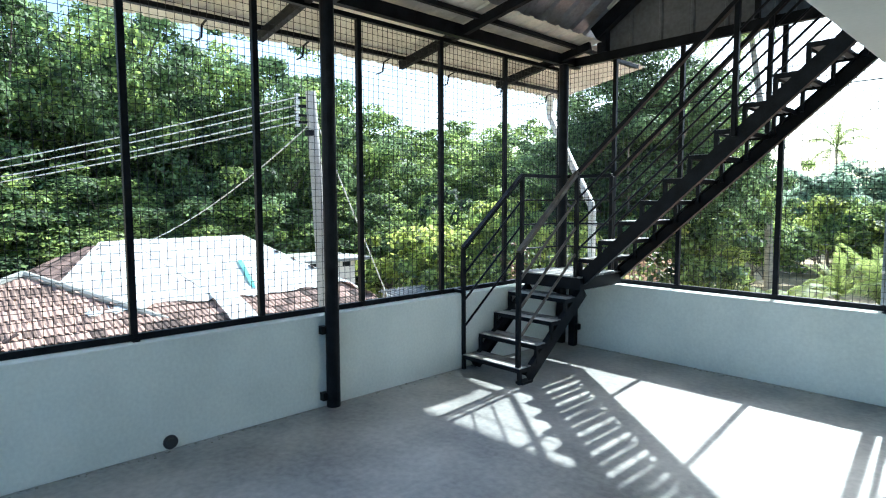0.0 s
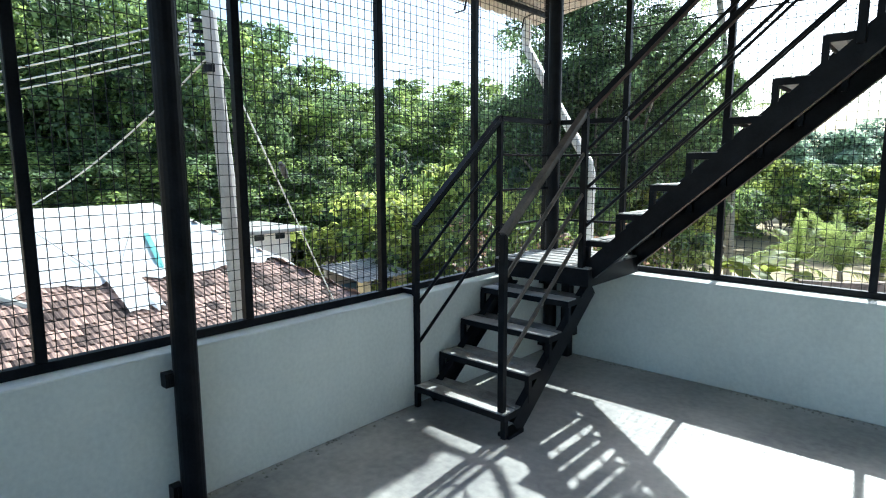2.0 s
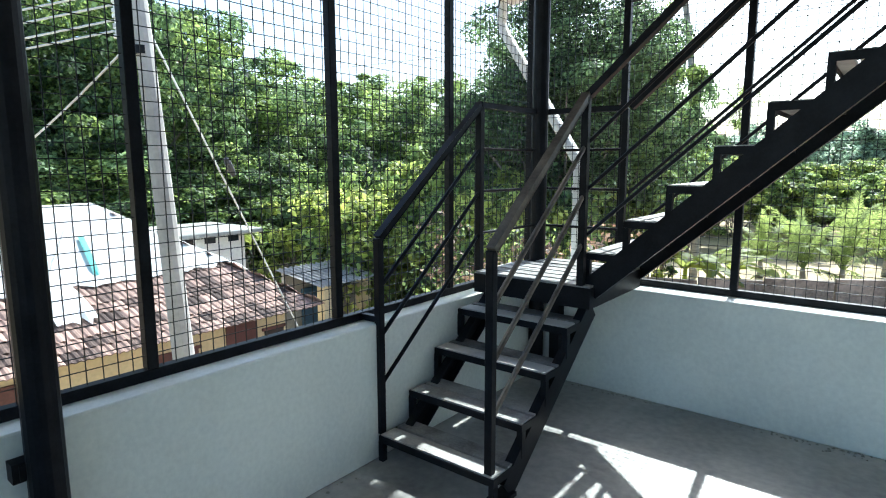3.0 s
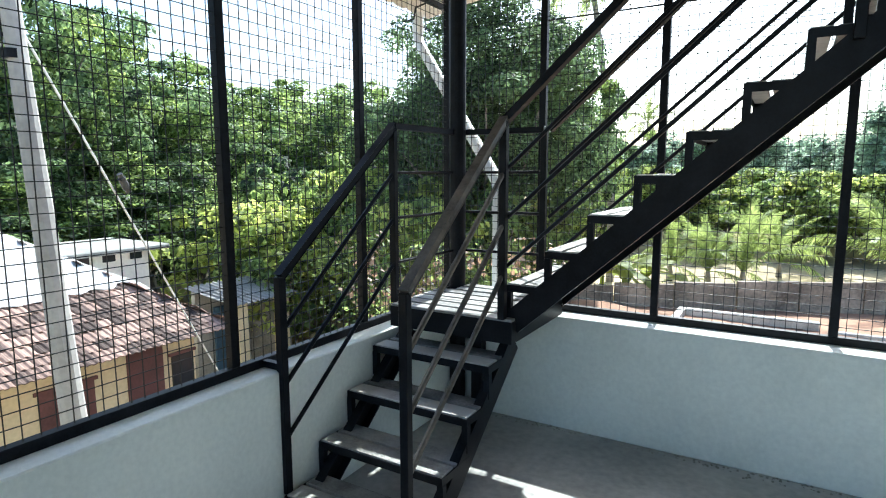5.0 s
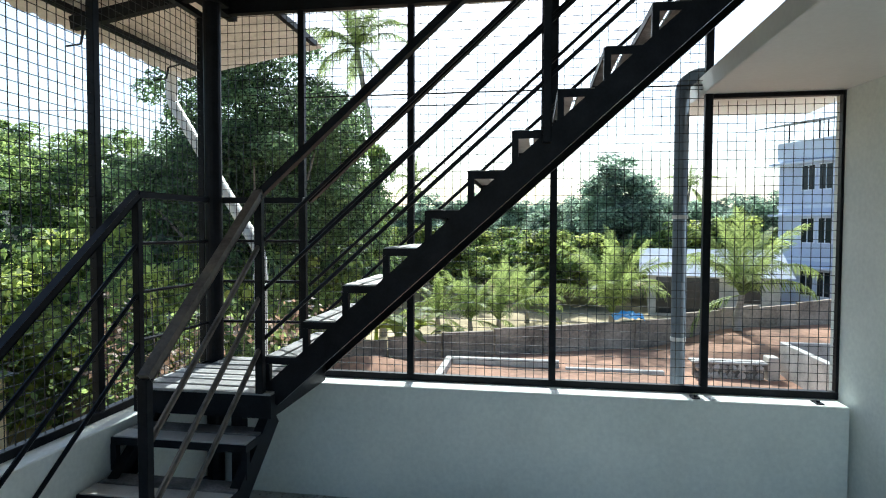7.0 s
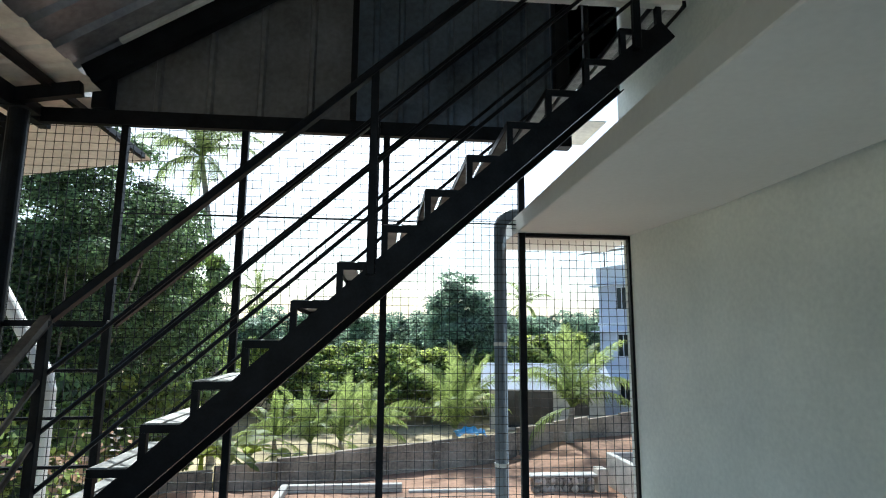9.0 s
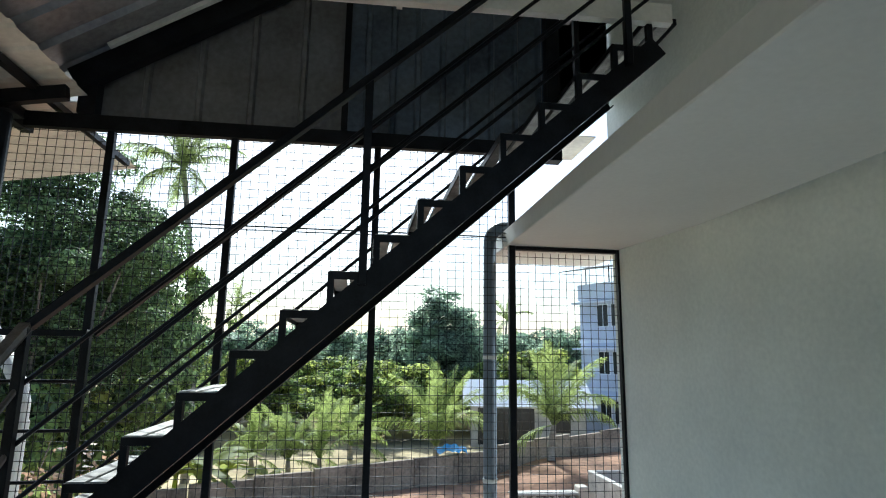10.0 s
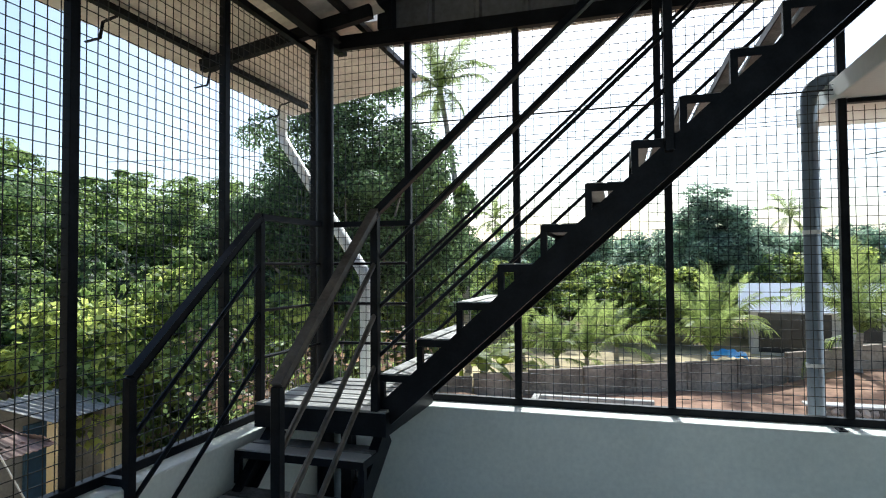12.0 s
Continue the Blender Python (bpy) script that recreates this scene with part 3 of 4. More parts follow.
gv = []
for i in range(NX + 1):
    row = []
    for j in range(NYY + 1):
        x = -7.0 + 26.0 * i / NX
        y = 0.3 + (wall_line(x) - 0.3) * j / NYY
        edge = min(1.0, min(i, NX - i, j, NYY - j) / 3.0)
        z = GROUND + 0.006 + edge * (0.06 + 0.05 * noise.noise(Vector((x * 0.7, y * 0.7, 2))) + 0.03 * noise.noise(Vector((x * 3, y * 3, 5))))
        z += bank(x, y) + 0.4 * math.exp(-((x + 3.4) / 1.7) ** 2 - ((y - 15.4) / 0.8) ** 2)
        row.append(bm.verts.new((x, y, z)))
    gv.append(row)
for i in range(NX):
    for j in range(NYY):
        bm.faces.new((gv[i][j], gv[i + 1][j], gv[i + 1][j + 1], gv[i][j + 1]))
tagged(link("yard", bm, SOIL, smooth=True), "bare red laterite soil yard with a low heap", "ground", kind="structure")


# ---- compound walls ----
def block_wall(x0, x1, h0, h1, rise0, rise1, label, seed):
    """A weathered wall of rendered blocks with an uneven top, along the back of the yard."""
    rnd = random.Random(seed)
    th = thing("boundary_wall", label, "wall")
    a, b = Vector((x0, wall_line(x0), GROUND + rise0)), Vector((x1, wall_line(x1), GROUND + rise1))
    n = max(1, round((b - a).length / 1.9))
    up = Vector((0, 0, 1))
    for k in range(n):
        f, g = k / n, (k + 1) / n
        p, q = a.lerp(b, f + 0.003), a.lerp(b, g - 0.003)
        h = h0 + (h1 - h0) * (f + g) / 2
        part("core", barred(p + up * (h / 2 - 0.2), q + up * (h / 2 - 0.2), 0.16, h + 0.36), BLOCK, th)
        for r in range(2):
            z0, z1 = (-0.35 if r == 0 else h * 0.5 + 0.004), (h * 0.5 - 0.004 if r == 0 else h + rnd.uniform(-0.07, 0.09))
            part("block", barred(p + up * (z0 + z1) / 2, q + up * ((z0 + z1) / 2 + rnd.uniform(-0.03, 0.03)), 0.2 + rnd.uniform(0, 0.03), z1 - z0), BLOCK, th)
    return th


block_wall(-7.0, 0.6, 0.55, 0.9, 0, 0, "low weathered grey-brown block boundary wall behind the yard", 3)
block_wall(0.62, 8.0, 0.92, 1.1, 0, 0.1, "weathered grey-brown block boundary wall behind the yard", 5)
block_wall(8.02, 19.0, 1.25, 1.15, 0.12, 0.7, "stained brown block boundary wall on higher ground", 4)

# foundation strips and rubble base
fs = thing("foundation_strip", "pale cement foundation strip laid on the soil", "foundation")
part("strip", boxed(-0.7, 3.0, 16.5, 16.75, GROUND, GROUND + 0.3, bevel=0.02), CEMENT, fs)
part("strip", boxed(-0.95, -0.72, 13.6, 16.75, GROUND, GROUND + 0.3, bevel=0.02), CEMENT, fs)
fs2 = thing("foundation_strip", "low broken cement foundation strip on the soil", "foundation")
part("strip", boxed(3.2, 6.4, 16.2, 16.4, GROUND, GROUND + 0.16, bevel=0.02), CEMENT, fs2)
rb = thing("rubble_plinth", "rubble stone plinth with a pale cement cap", "plinth")
part("cap", boxed(7.2, 9.5, 16.0, 16.5, GROUND + 0.52, GROUND + 0.6, bevel=0.02), CEMENT, rb)
part("core", boxed(7.3, 9.4, 16.08, 16.42, GROUND, GROUND + 0.52), RUBBLE, rb)
part("stub", boxed(9.5, 9.85, 15.98, 16.5, GROUND, GROUND + 0.78, bevel=0.03), RUBBLE, rb)
rnd = random.Random(8)
stones = []
for k in range(3):
    bm = bmesh.new()
    bmesh.ops.create_icosphere(bm, subdivisions=1, radius=0.15)
    for v in bm.verts:
        v.co *= rnd.uniform(0.75, 1.15)
    me = bpy.data.meshes.new("stone")
    bm.to_mesh(me)
    bm.free()
    me.materials.append(RUBBLE)
    stones.append(me)
for r in range(2):
    for k in range(8):
        o = new("stone", stones[rnd.randrange(3)])
        o.parent = rb
        o.location = (7.4 + k * 0.26 + rnd.uniform(-.04, .04), 16.06, GROUND + 0.14 + r * 0.25)
        o.rotation_euler = (rnd.uniform(0, 6), rnd.uniform(0, 6), rnd.uniform(0, 6))
sl = thing("cement_slab_wall", "unfinished pale cement retaining wall in the yard", "wall")
part("slab", boxed(10.15, 10.35, 11.6, 16.9, GROUND, GROUND + 1.15, bevel=0.02), CEMENT, sl)
part("slab", boxed(10.35, 15.0, 16.7, 16.9, GROUND, GROUND + 1.15, bevel=0.02), CEMENT, sl)


# ---- tiled house to the west ----
house = thing("tiled_house", "single-storey cream house with a clay tile hip roof", "house")
EV, RD = -1.05, 0.62
hx0, hx1, hy0, hy1 = -15.8, -6.1, -5.2, 3.0
rx, ry0, ry1 = -11.0, -2.3, 1.05
part("wall", boxed(hx0 + 0.5, hx1 - 0.55, hy0 + 0.5, hy1 - 0.45, GROUND, EV + 0.05), CREAM, house)
bm = bmesh.new()
A = [bm.verts.new(p) for p in ((hx1, hy0, EV), (hx1, hy1, EV), (hx0, hy1, EV), (hx0, hy0, EV))]
R0, R1 = bm.verts.new((rx, ry0, RD)), bm.verts.new((rx, ry1, RD))
for f in ((A[0], A[1], R1, R0), (A[1], A[2], R1), (A[2], A[3], R0, R1), (A[3], A[0], R0), (A[3], A[2], A[1], A[0])):
    bm.faces.new(f)
roof = part("roof", bm, TILE, house, "faded red clay tile roof")


def facade_part(name, y0, y1, z0, z1, material, parent, label=""):
    xw = hx1 - 0.55
    ob = part(name, boxed(xw - 0.02, xw + 0.03, y0, y1, z0, z1, bevel=0.006), material, parent, label)
    part("frame", boxed(xw, xw + 0.04, y0 - 0.05, y1 + 0.05, z1, z1 + 0.05), BROWN, ob)
    return ob


facade_part("door", 1.35, 1.95, GROUND + 0.1, GROUND + 2.0, BROWN, house, "closed brown painted door")
facade_part("window", 0.1, 0.85, GROUND + 0.95, GROUND + 1.75, BROWN, house, "brown shuttered window")
# third opening is a flat dark panel in place of the shade indoors
facade_part("window", 2.1, 2.5, GROUND + 1.1, GROUND + 1.75, DARK, house, "dark panel painting the shade of an open window")
facade_part("window", -2.4, -1.4, GROUND + 0.95, GROUND + 1.85, BROWN, house, "brown shuttered window")

# clay tiles, row by row up the east slope and round the north hip
TW, TL = 0.21, 0.27


def tile_mesh():
    me = bpy.data.meshes.new("tile")
    vs, fs = [], []
    prof = [(-0.5, 0.0), (-0.36, 0.018), (-0.2, 0.021), (-0.08, 0.005), (0.08, 0.005), (0.2, 0.021), (0.36, 0.018), (0.5, 0.0)]
    for (v, dz) in ((0.0, 0.018), (1.12, 0.0)):
        for u, z in prof:
            vs.append((u * TW * 0.99, v * TL, z + dz))
    n = len(prof)
    for u, z in prof:
        vs.append((u * TW * 0.99, 0.0, z + 0.004))
    for i in range(n - 1):
        fs.append((i, i + 1, n + i + 1, n + i))
        fs.append((2 * n + i, 2 * n + i + 1, i + 1, i))
    me.from_pydata(vs, [], fs)
    me.materials.append(TILE)
    return me


TM = tile_mesh()
tiles_joined = [[], []]
rnd = random.Random(21)


def lay(corner_a, corner_b, top_a, top_b, near):
    """Lay tiles on the slope between an eave a-b and a ridge top_a-top_b."""
    a, b, ta, tb = map(Vector, (corner_a, corner_b, top_a, top_b))
    ex = (b - a).normalized()
    nrm = ex.cross((ta - a)).normalized()
    if nrm.z < 0:
        nrm = -nrm
    up = nrm.cross(ex)
    if up.z < 0:
        up = -up
    rise = (ta - a).dot(up)
    rows = int(rise / TL)
    for r in range(rows):
        f = r * TL / rise
        p, q = a.lerp(ta, f), b.lerp(tb, f)
        L = (q - p).dot(ex)
        p = a + up * (r * TL) + ex * (p - a).dot(ex)
        for c in range(int(L / TW)):
            o = p + ex * ((c + 0.5) * TW) + nrm * 0.012 + up * (-0.05)
            j = rnd.uniform(-0.012, 0.012)
            yield o + up * j, ex, up, nrm, r


count = 0
for slope in (((hx1, hy0, EV), (hx1, hy1, EV), (rx, ry0, RD), (rx, ry1, RD)), ((hx1, hy1, EV), (hx0, hy1, EV), (rx, ry1, RD), (rx, ry1, RD)), ((hx0, hy0, EV), (hx1, hy0, EV), (rx, ry0, RD), (rx, ry0, RD))):
    for o, ex, up, nrm, r in lay(*slope, True):
        m = Matrix((ex, up, nrm)).transposed().to_4x4()
        m.translation = o
        if count < 300 and -2.0 < o.y < 2.9 and o.x > -9.0 and slope[0] == (hx1, hy0, EV):
            t = new("tile", TM)
            t.matrix_world = m
            t.parent = roof
            count += 1
        elif o.x > -12.5:
            base = len(tiles_joined[0])
            tiles_joined[0].extend([tuple(m @ v.co) for v in TM.vertices])
            tiles_joined[1].extend([tuple(base + i for i in p.vertices) for p in TM.polygons])
me = bpy.data.meshes.new("roof_tiles")
me.from_pydata(tiles_joined[0], [], tiles_joined[1])
TILE_J = mat("clay_roof_tile_far", (0.145, 0.088, 0.068), 0.85, 0, 0.3, 0.9, 14, 0.2, (0.235, 0.155, 0.122), "island")
me.materials.append(TILE_J)
ob = new("roof_tiles", me)
ob.parent = roof
ob["kind"] = "stuff"

# tarpaulin draped over the upper roof, with an uneven hem
def tarp_sheet(a, b, ta, tb, hem, nu, nv, seed):
    bm = bmesh.new()
    a, b, ta, tb = map(Vector, (a, b, ta, tb))
    nrm = (b - a).cross(ta - a).normalized()
    nrm = nrm if nrm.z > 0 else -nrm
    rows = []
    for i in range(nu + 1):
        u = i / nu
        h = hem + 0.07 * noise.noise(Vector((u * 7, seed, 0))) + 0.04 * noise.noise(Vector((u * 23, seed, 3)))
        col = []
        for j in range(nv + 1):
            f = h + (1.0 - h) * j / nv
            p = a.lerp(ta, f).lerp(b.lerp(tb, f), u)
            w = 0.10 + 0.03 * noise.noise(p * 1.7) + 0.015 * noise.noise(p * 6)
            if j == 0:
                w -= 0.035
            col.append(bm.verts.new(p + nrm * w))
        rows.append(col)
    for i in range(nu):
        for j in range(nv):
            bm.faces.new((rows[i][j], rows[i + 1][j], rows[i + 1][j + 1], rows[i][j + 1]))
    bmesh.ops.solidify(bm, geom=bm.faces[:], thickness=0.006)
    return bm


tarp = thing("tarpaulin", "large white tarpaulin draped and tied over the tiled roof", "tarpaulin")
EA, EB = (hx1, hy0, EV), (hx1, hy1, EV)
RA, RB = (rx, ry0, RD), (rx, ry1, RD)
part("sheet", tarp_sheet(EA, EB, RA, RB, 0.36, 60, 14, 1), TARP, tarp)
part("sheet", tarp_sheet((hx1, hy1, EV), (hx0, hy1, EV), RB, RB, 0.3, 40, 14, 2), TARP, tarp)
flap = tarp_sheet((hx1, -1.02, EV + 0.02), (hx1, -0.48, EV + 0.02), (hx1 - 2.6, -1.02, EV + 0.905), (hx1 - 2.6, -0.48, EV + 0.905), 0.3, 8, 8, 7)
part("flap", flap, TARP, tarp)
stripe = tarp_sheet((hx1, -0.46, EV), (hx1, -0.37, EV), (hx1 - 3.3, 0.2, EV + 1.125), (hx1 - 3.3, 0.3, EV + 1.125), 0.6, 3, 10, 9)
for v in stripe.verts:
    v.co.z += 0.05
part("stripe", stripe, TARP_GREEN, tarp, "teal printed stripe")
for ya, xa, yb, xb in ((-1.1, 2.1, -1.6, 4.2), (-0.6, 2.2, 0.1, 3.6)):
    za, zb = EV + xa * (RD - EV) / (hx1 - rx) + 0.14, EV + xb * (RD - EV) / (hx1 - rx) + 0.14
    part("rope", tubed([(hx1 - xa, ya, za), (hx1 - xb, yb, zb)], 0.008, 5), POLE, tarp, "grey tie rope")

# tank room beside the roof
tank = thing("tank_room", "pale yellow plastered box room with a flat slab and vents", "outbuilding")
tx0, tx1, ty0, ty1 = -11.0, -9.4, 1.9, 3.55
part("wall", boxed(tx0, tx1, ty0, ty1, GROUND, 0.0), PALE, tank)
part("slab", boxed(tx0 - 0.3, tx1 + 0.3, ty0 - 0.3, ty1 + 0.3, 0.0, 0.1, bevel=0.02), SLABG, tank)
for y in (2.1, 2.6, 3.15):
    part("vent", boxed(tx1 - 0.02, tx1 + 0.012, y, y + 0.25, -0.17, -0.02), DARK, tank)
for x in (-10.8, -10.3, -9.75):
    part("vent", boxed(x, x + 0.25, ty0 - 0.012, ty0 + 0.02, -0.17, -0.02), DARK, tank)

# second tiled roof further along
wing = thing("tiled_house", "neighbouring house with a faded clay tile roof", "house")
WY0, WY1, WX0, WX1 = -7.9, -1.4, -11.5, -7.0
WQ = (-8.9, -4.0, 0.26)
part("wall", boxed(WX0 + 0.4, WX1 - 0.5, WY0 + 0.4, WY1 - 0.4, GROUND, EV), CREAM, wing)
bm = bmesh.new()
A = [bm.verts.new(p) for p in ((WX1, WY0, EV + 0.1), (WX1, WY1, EV + 0.1), (WX0, WY1, EV + 0.1), (WX0, WY0, EV + 0.1))]
Q = bm.verts.new(WQ)
for i in range(4):
    bm.faces.new((A[i], A[(i + 1) % 4], Q))
wroof = part("roof", bm, TILE, wing)
tiles_joined = [[], []]
for slope in (((WX1, WY0, EV + .1), (WX1, WY1, EV + .1), WQ, WQ), ((WX1, WY1, EV + .1), (WX0, WY1, EV + .1), WQ, WQ)):
    for o, ex, up, nrm, r in lay(*slope, True):
        m = Matrix((ex, up, nrm)).transposed().to_4x4()
        m.translation = o
        base = len(tiles_joined[0])
        tiles_joined[0].extend([tuple(m @ v.co) for v in TM.vertices])
        tiles_joined[1].extend([tuple(base + i for i in p.vertices) for p in TM.polygons])
me = bpy.data.meshes.new("roof_tiles")
me.from_pydata(tiles_joined[0], [], tiles_joined[1])
me.materials.append(TILE_J)
ob = new("roof_tiles", me)
ob.parent = wroof
ob["kind"] = "stuff"

for c in ((WX1, WY1, EV + 0.1), (WX1, WY0, EV + 0.1)):
    end = Vector(WQ).lerp(Vector(c), 0.98)
    part("ridge_tile", tubed([Vector(WQ) + Vector((0, 0, 0.03)), Vector(WQ).lerp(end, 0.5) + Vector((0, 0, 0.05)), end + Vector((0, 0, 0.03))], 0.07, 8), SLABG, wroof, "pale mortar-covered hip tile")

# small shed with a cement sheet roof
shed = thing("garden_shed", "small open shed with a grey cement sheet roof", "shed")
part("roof", corrugated((-9.1, 5.85, -0.92), (1, 0, -0.12), (0, -1, 0), 1.65, 1.75, 0.15, 0.035, 0.006), ASBESTOS, shed)
part("back_wall", boxed(-9.0, -8.88, 4.2, 5.75, GROUND, -0.99), ASBESTOS, shed)
part("side_wall", boxed(-8.88, -7.95, 5.65, 5.77, GROUND, -1.1), ASBESTOS, shed)
for y in (4.3, 5.46):
    part("pillar", boxed(-7.86, -7.62, y, y + 0.24, GROUND, -1.13), CREAM, shed)
part("door", boxed(-8.82, -8.76, 4.6, 5.4, GROUND, GROUND + 1.8), BLUE_DARK, shed, "faded blue sheet door")

# ---- power pole and cables ----
pole = thing("power_pole", "tapered concrete power pole with a steel cross arm", "pole")
PX, PY, PT = -3.76, -0.69, 3.22
LX, LY = -0.14, -0.29                  # lean of the pole's top
part("shaft", tubed([(PX, PY, GROUND), (PX + LX, PY + LY, PT)], 0.135, 12, 0.078), POLE, pole)
PINS = (3.12, 3.0, 2.86, 2.76)
for z in PINS:
    cx, cy = PX + LX, PY + LY
    arm = part("bracket", barred((cx, cy, z), (cx - 0.10, cy - 0.17, z), 0.035, 0.035), STEEL, pole)
    bm = bmesh.new()
    for dz, r in ((-0.045, 0.038), (0.0, 0.024), (0.045, 0.038)):
        tube(bm, [(cx - 0.10, cy - 0.17, z + dz - 0.016), (cx - 0.10, cy - 0.17, z + dz + 0.016)], r, 10)
    part("insulator", bm, PVC_WHITE, arm, "white porcelain spool insulator")
part("band", tubed([(PX + LX, PY + LY, 2.56), (PX + LX, PY + LY, 2.64)], 0.092, 12), STEEL, pole)


def cable(a, b, sag, r, material, label):
    pts = []
    a, b = Vector(a), Vector(b)
    for i in range(13):
        f = i / 12
        pts.append(a.lerp(b, f) - Vector((0, 0, sag * 4 * f * (1 - f))))
    tagged(link("power_cable", tubed(pts, r, 5), material), label, "cable", "overhead cables")


for z, far, dd in zip(PINS, (1.3, 1.18, 1.04, 0.98), (0.0, 0.3, -0.3, 0.1)):
    cable((PX + LX - 0.1, PY + LY - 0.2, z), (-18.0 + dd, -12.0, far), 0.4, 0.011, CABLE, "bare aluminium overhead cable strung from the pole")
cable((PX + LX, PY + LY - 0.06, 2.7), (-9.6, -2.2, 0.55), 0.25, 0.012, CABLE, "grey service cable sagging to the house roof")
cable((PX + LX, PY + LY, 2.98), (-5.38, 2.9, GROUND), 0.0, 0.012, CABLE, "taut steel stay wire of the pole")
egg = thing("stay_insulator", "dark egg-shaped insulator on the stay wire", "insulator")
ea, eb2 = Vector((-4.22, 0.06, 1.56)), Vector((-4.27, 0.18, 1.36))
bm = bmesh.new()
for f0, f1, r in ((0.0, 0.25, 0.03), (0.2, 0.8, 0.042), (0.75, 1.0, 0.03)):
    tube(bm, [ea.lerp(eb2, f0), ea.lerp(eb2, f1)], r, 10)
part("body", bm, CABLE_DARK, egg)
cable((-30, 26, 8.5), (40, 30, 10.0), 0.8, 0.02, CABLE_DARK, "dark cable crossing above the field")


# ---- plants ----
def leaves_mesh(name, clumps, per, size, crown, mats, seed, spread=0.75, wide=0.3):
    """Leafy sprays: each clump is a rough dome of leaves facing outwards; crown gives a clump's centre."""
    rng = np.random.RandomState(seed)
    cs = np.array([crown(rng) for _ in range(clumps)])
    n = clumps * per
    c = np.repeat(cs, per, axis=0)
    big = np.repeat(rng.uniform(0.6, 1.35, size=(clumps, 1)), per, axis=0)
    out = rng.normal(size=(n, 3)) + np.array([0, 0, 0.35])
    out /= np.linalg.norm(out, axis=1)[:, None]
    p = c + out * spread * big * rng.uniform(0.35, 1.0, size=(n, 1)) ** 0.6 * np.array([1, 1, 0.62])
    nrm = out * 0.9 + rng.normal(size=(n, 3)) * 0.5 + np.array([0, 0, 0.45])
    nrm /= np.linalg.norm(nrm, axis=1)[:, None]
    d = np.cross(nrm, rng.normal(size=(n, 3)))
    d /= np.linalg.norm(d, axis=1)[:, None]
    s = np.cross(nrm, d)
    L = size * rng.uniform(0.6, 1.35, size=(n, 1))
    W = L * wide
    v = np.stack([p - d * L * 0.5, p + s * W - nrm * L * 0.06, p + d * L * 0.5 - nrm * L * 0.2, p - s * W - nrm * L * 0.06], axis=1).reshape(-1, 3)
    me = bpy.data.meshes.new(name)
    me.vertices.add(4 * n)
    me.vertices.foreach_set("co", v.ravel())
    me.loops.add(4 * n)
    me.loops.foreach_set("vertex_index", np.arange(4 * n))
    me.polygons.add(n)
    me.polygons.foreach_set("loop_start", np.arange(0, 4 * n, 4))
    me.polygons.foreach_set("loop_total", np.full(n, 4))
    for m in mats:
        me.materials.append(m)
    me.update()
    if len(mats) > 1:
        me.polygons.foreach_set("material_index", (rng.uniform(size=clumps) < 0.3).astype(int).repeat(per))
    return me, cs


def tree(name, label, height, rad, base, clumps, per, size, mats, seed, group="garden trees", spread=0.75, bark=BARK, dome=False):
    """A trunk with limbs and a crown of leaf clumps; base: height where the crown starts."""
    rng0 = np.random.RandomState(seed + 50)
    lobes = [(rng0.uniform(-0.45, 0.45) * rad, rng0.uniform(-0.45, 0.45) * rad, rng0.uniform(0.25, 0.8), rng0.uniform(0.45, 0.75)) for _ in range(7)]
    if dome:
        lobes = [(rad * 0.42 * math.cos(k * 2.4) * (k % 3) / 2, rad * 0.42 * math.sin(k * 2.4) * (k % 3) / 2, 0.72 - 0.13 * (k % 3) - 0.02 * k, 0.62 - 0.05 * (k % 2)) for k in range(9)]

    def crown(rng):
        lx, ly, lz, lr = lobes[rng.randint(len(lobes))]
        q = rng.normal(size=3)
        q *= rng.uniform(0.55, 1.0) / np.linalg.norm(q)
        return np.array([lx + q[0] * rad * lr, ly + q[1] * rad * lr, min(height, max(base, base + (height - base) * (lz + q[2] * lr * 0.45)))])
    me, cs = leaves_mesh("crown", clumps, per, size, crown, mats, seed, spread)
    ob = thing(name, label, "tree", group)
    bm = bmesh.new()
    r0 = max(0.05, height * 0.016)
    wob = [(0, 0, 0), (0.1 * rad * 0.3, -0.04 * rad, base * 0.5), (-0.05 * rad, 0.05 * rad, base), (0.04 * rad, 0, base + (height - base) * 0.6)]
    tube(bm, wob, r0, 8, r0 * 0.35)
    for k in range(9):
        c = cs[(k * 37) % clumps]
        st = Vector(wob[2]).lerp(Vector(wob[3]), (k % 4) / 4)
        mid = st.lerp(Vector(c), 0.5) + Vector((0, 0, -0.1 * rad * 0.5))
        tube(bm, [st, mid, Vector(c)], r0 * 0.42, 5, r0 * 0.1)
    part("trunk", bm, bark, ob)
    o = new("crown", me)
    o.parent = ob
    return ob


def place(proto, x, y, s, turn, z=None, sz=None):
    z = ground_z(x, y) if z is None else z
    return copy_thing(proto, Matrix.Translation((x, y, z)) @ Matrix.Rotation(turn, 4, "Z") @ Matrix.Diagonal((s, s, sz or s, 1)))


def polar(az, d):
    return 2.2 + d * math.sin(radians(az)), -3.6 + d * math.cos(radians(az))


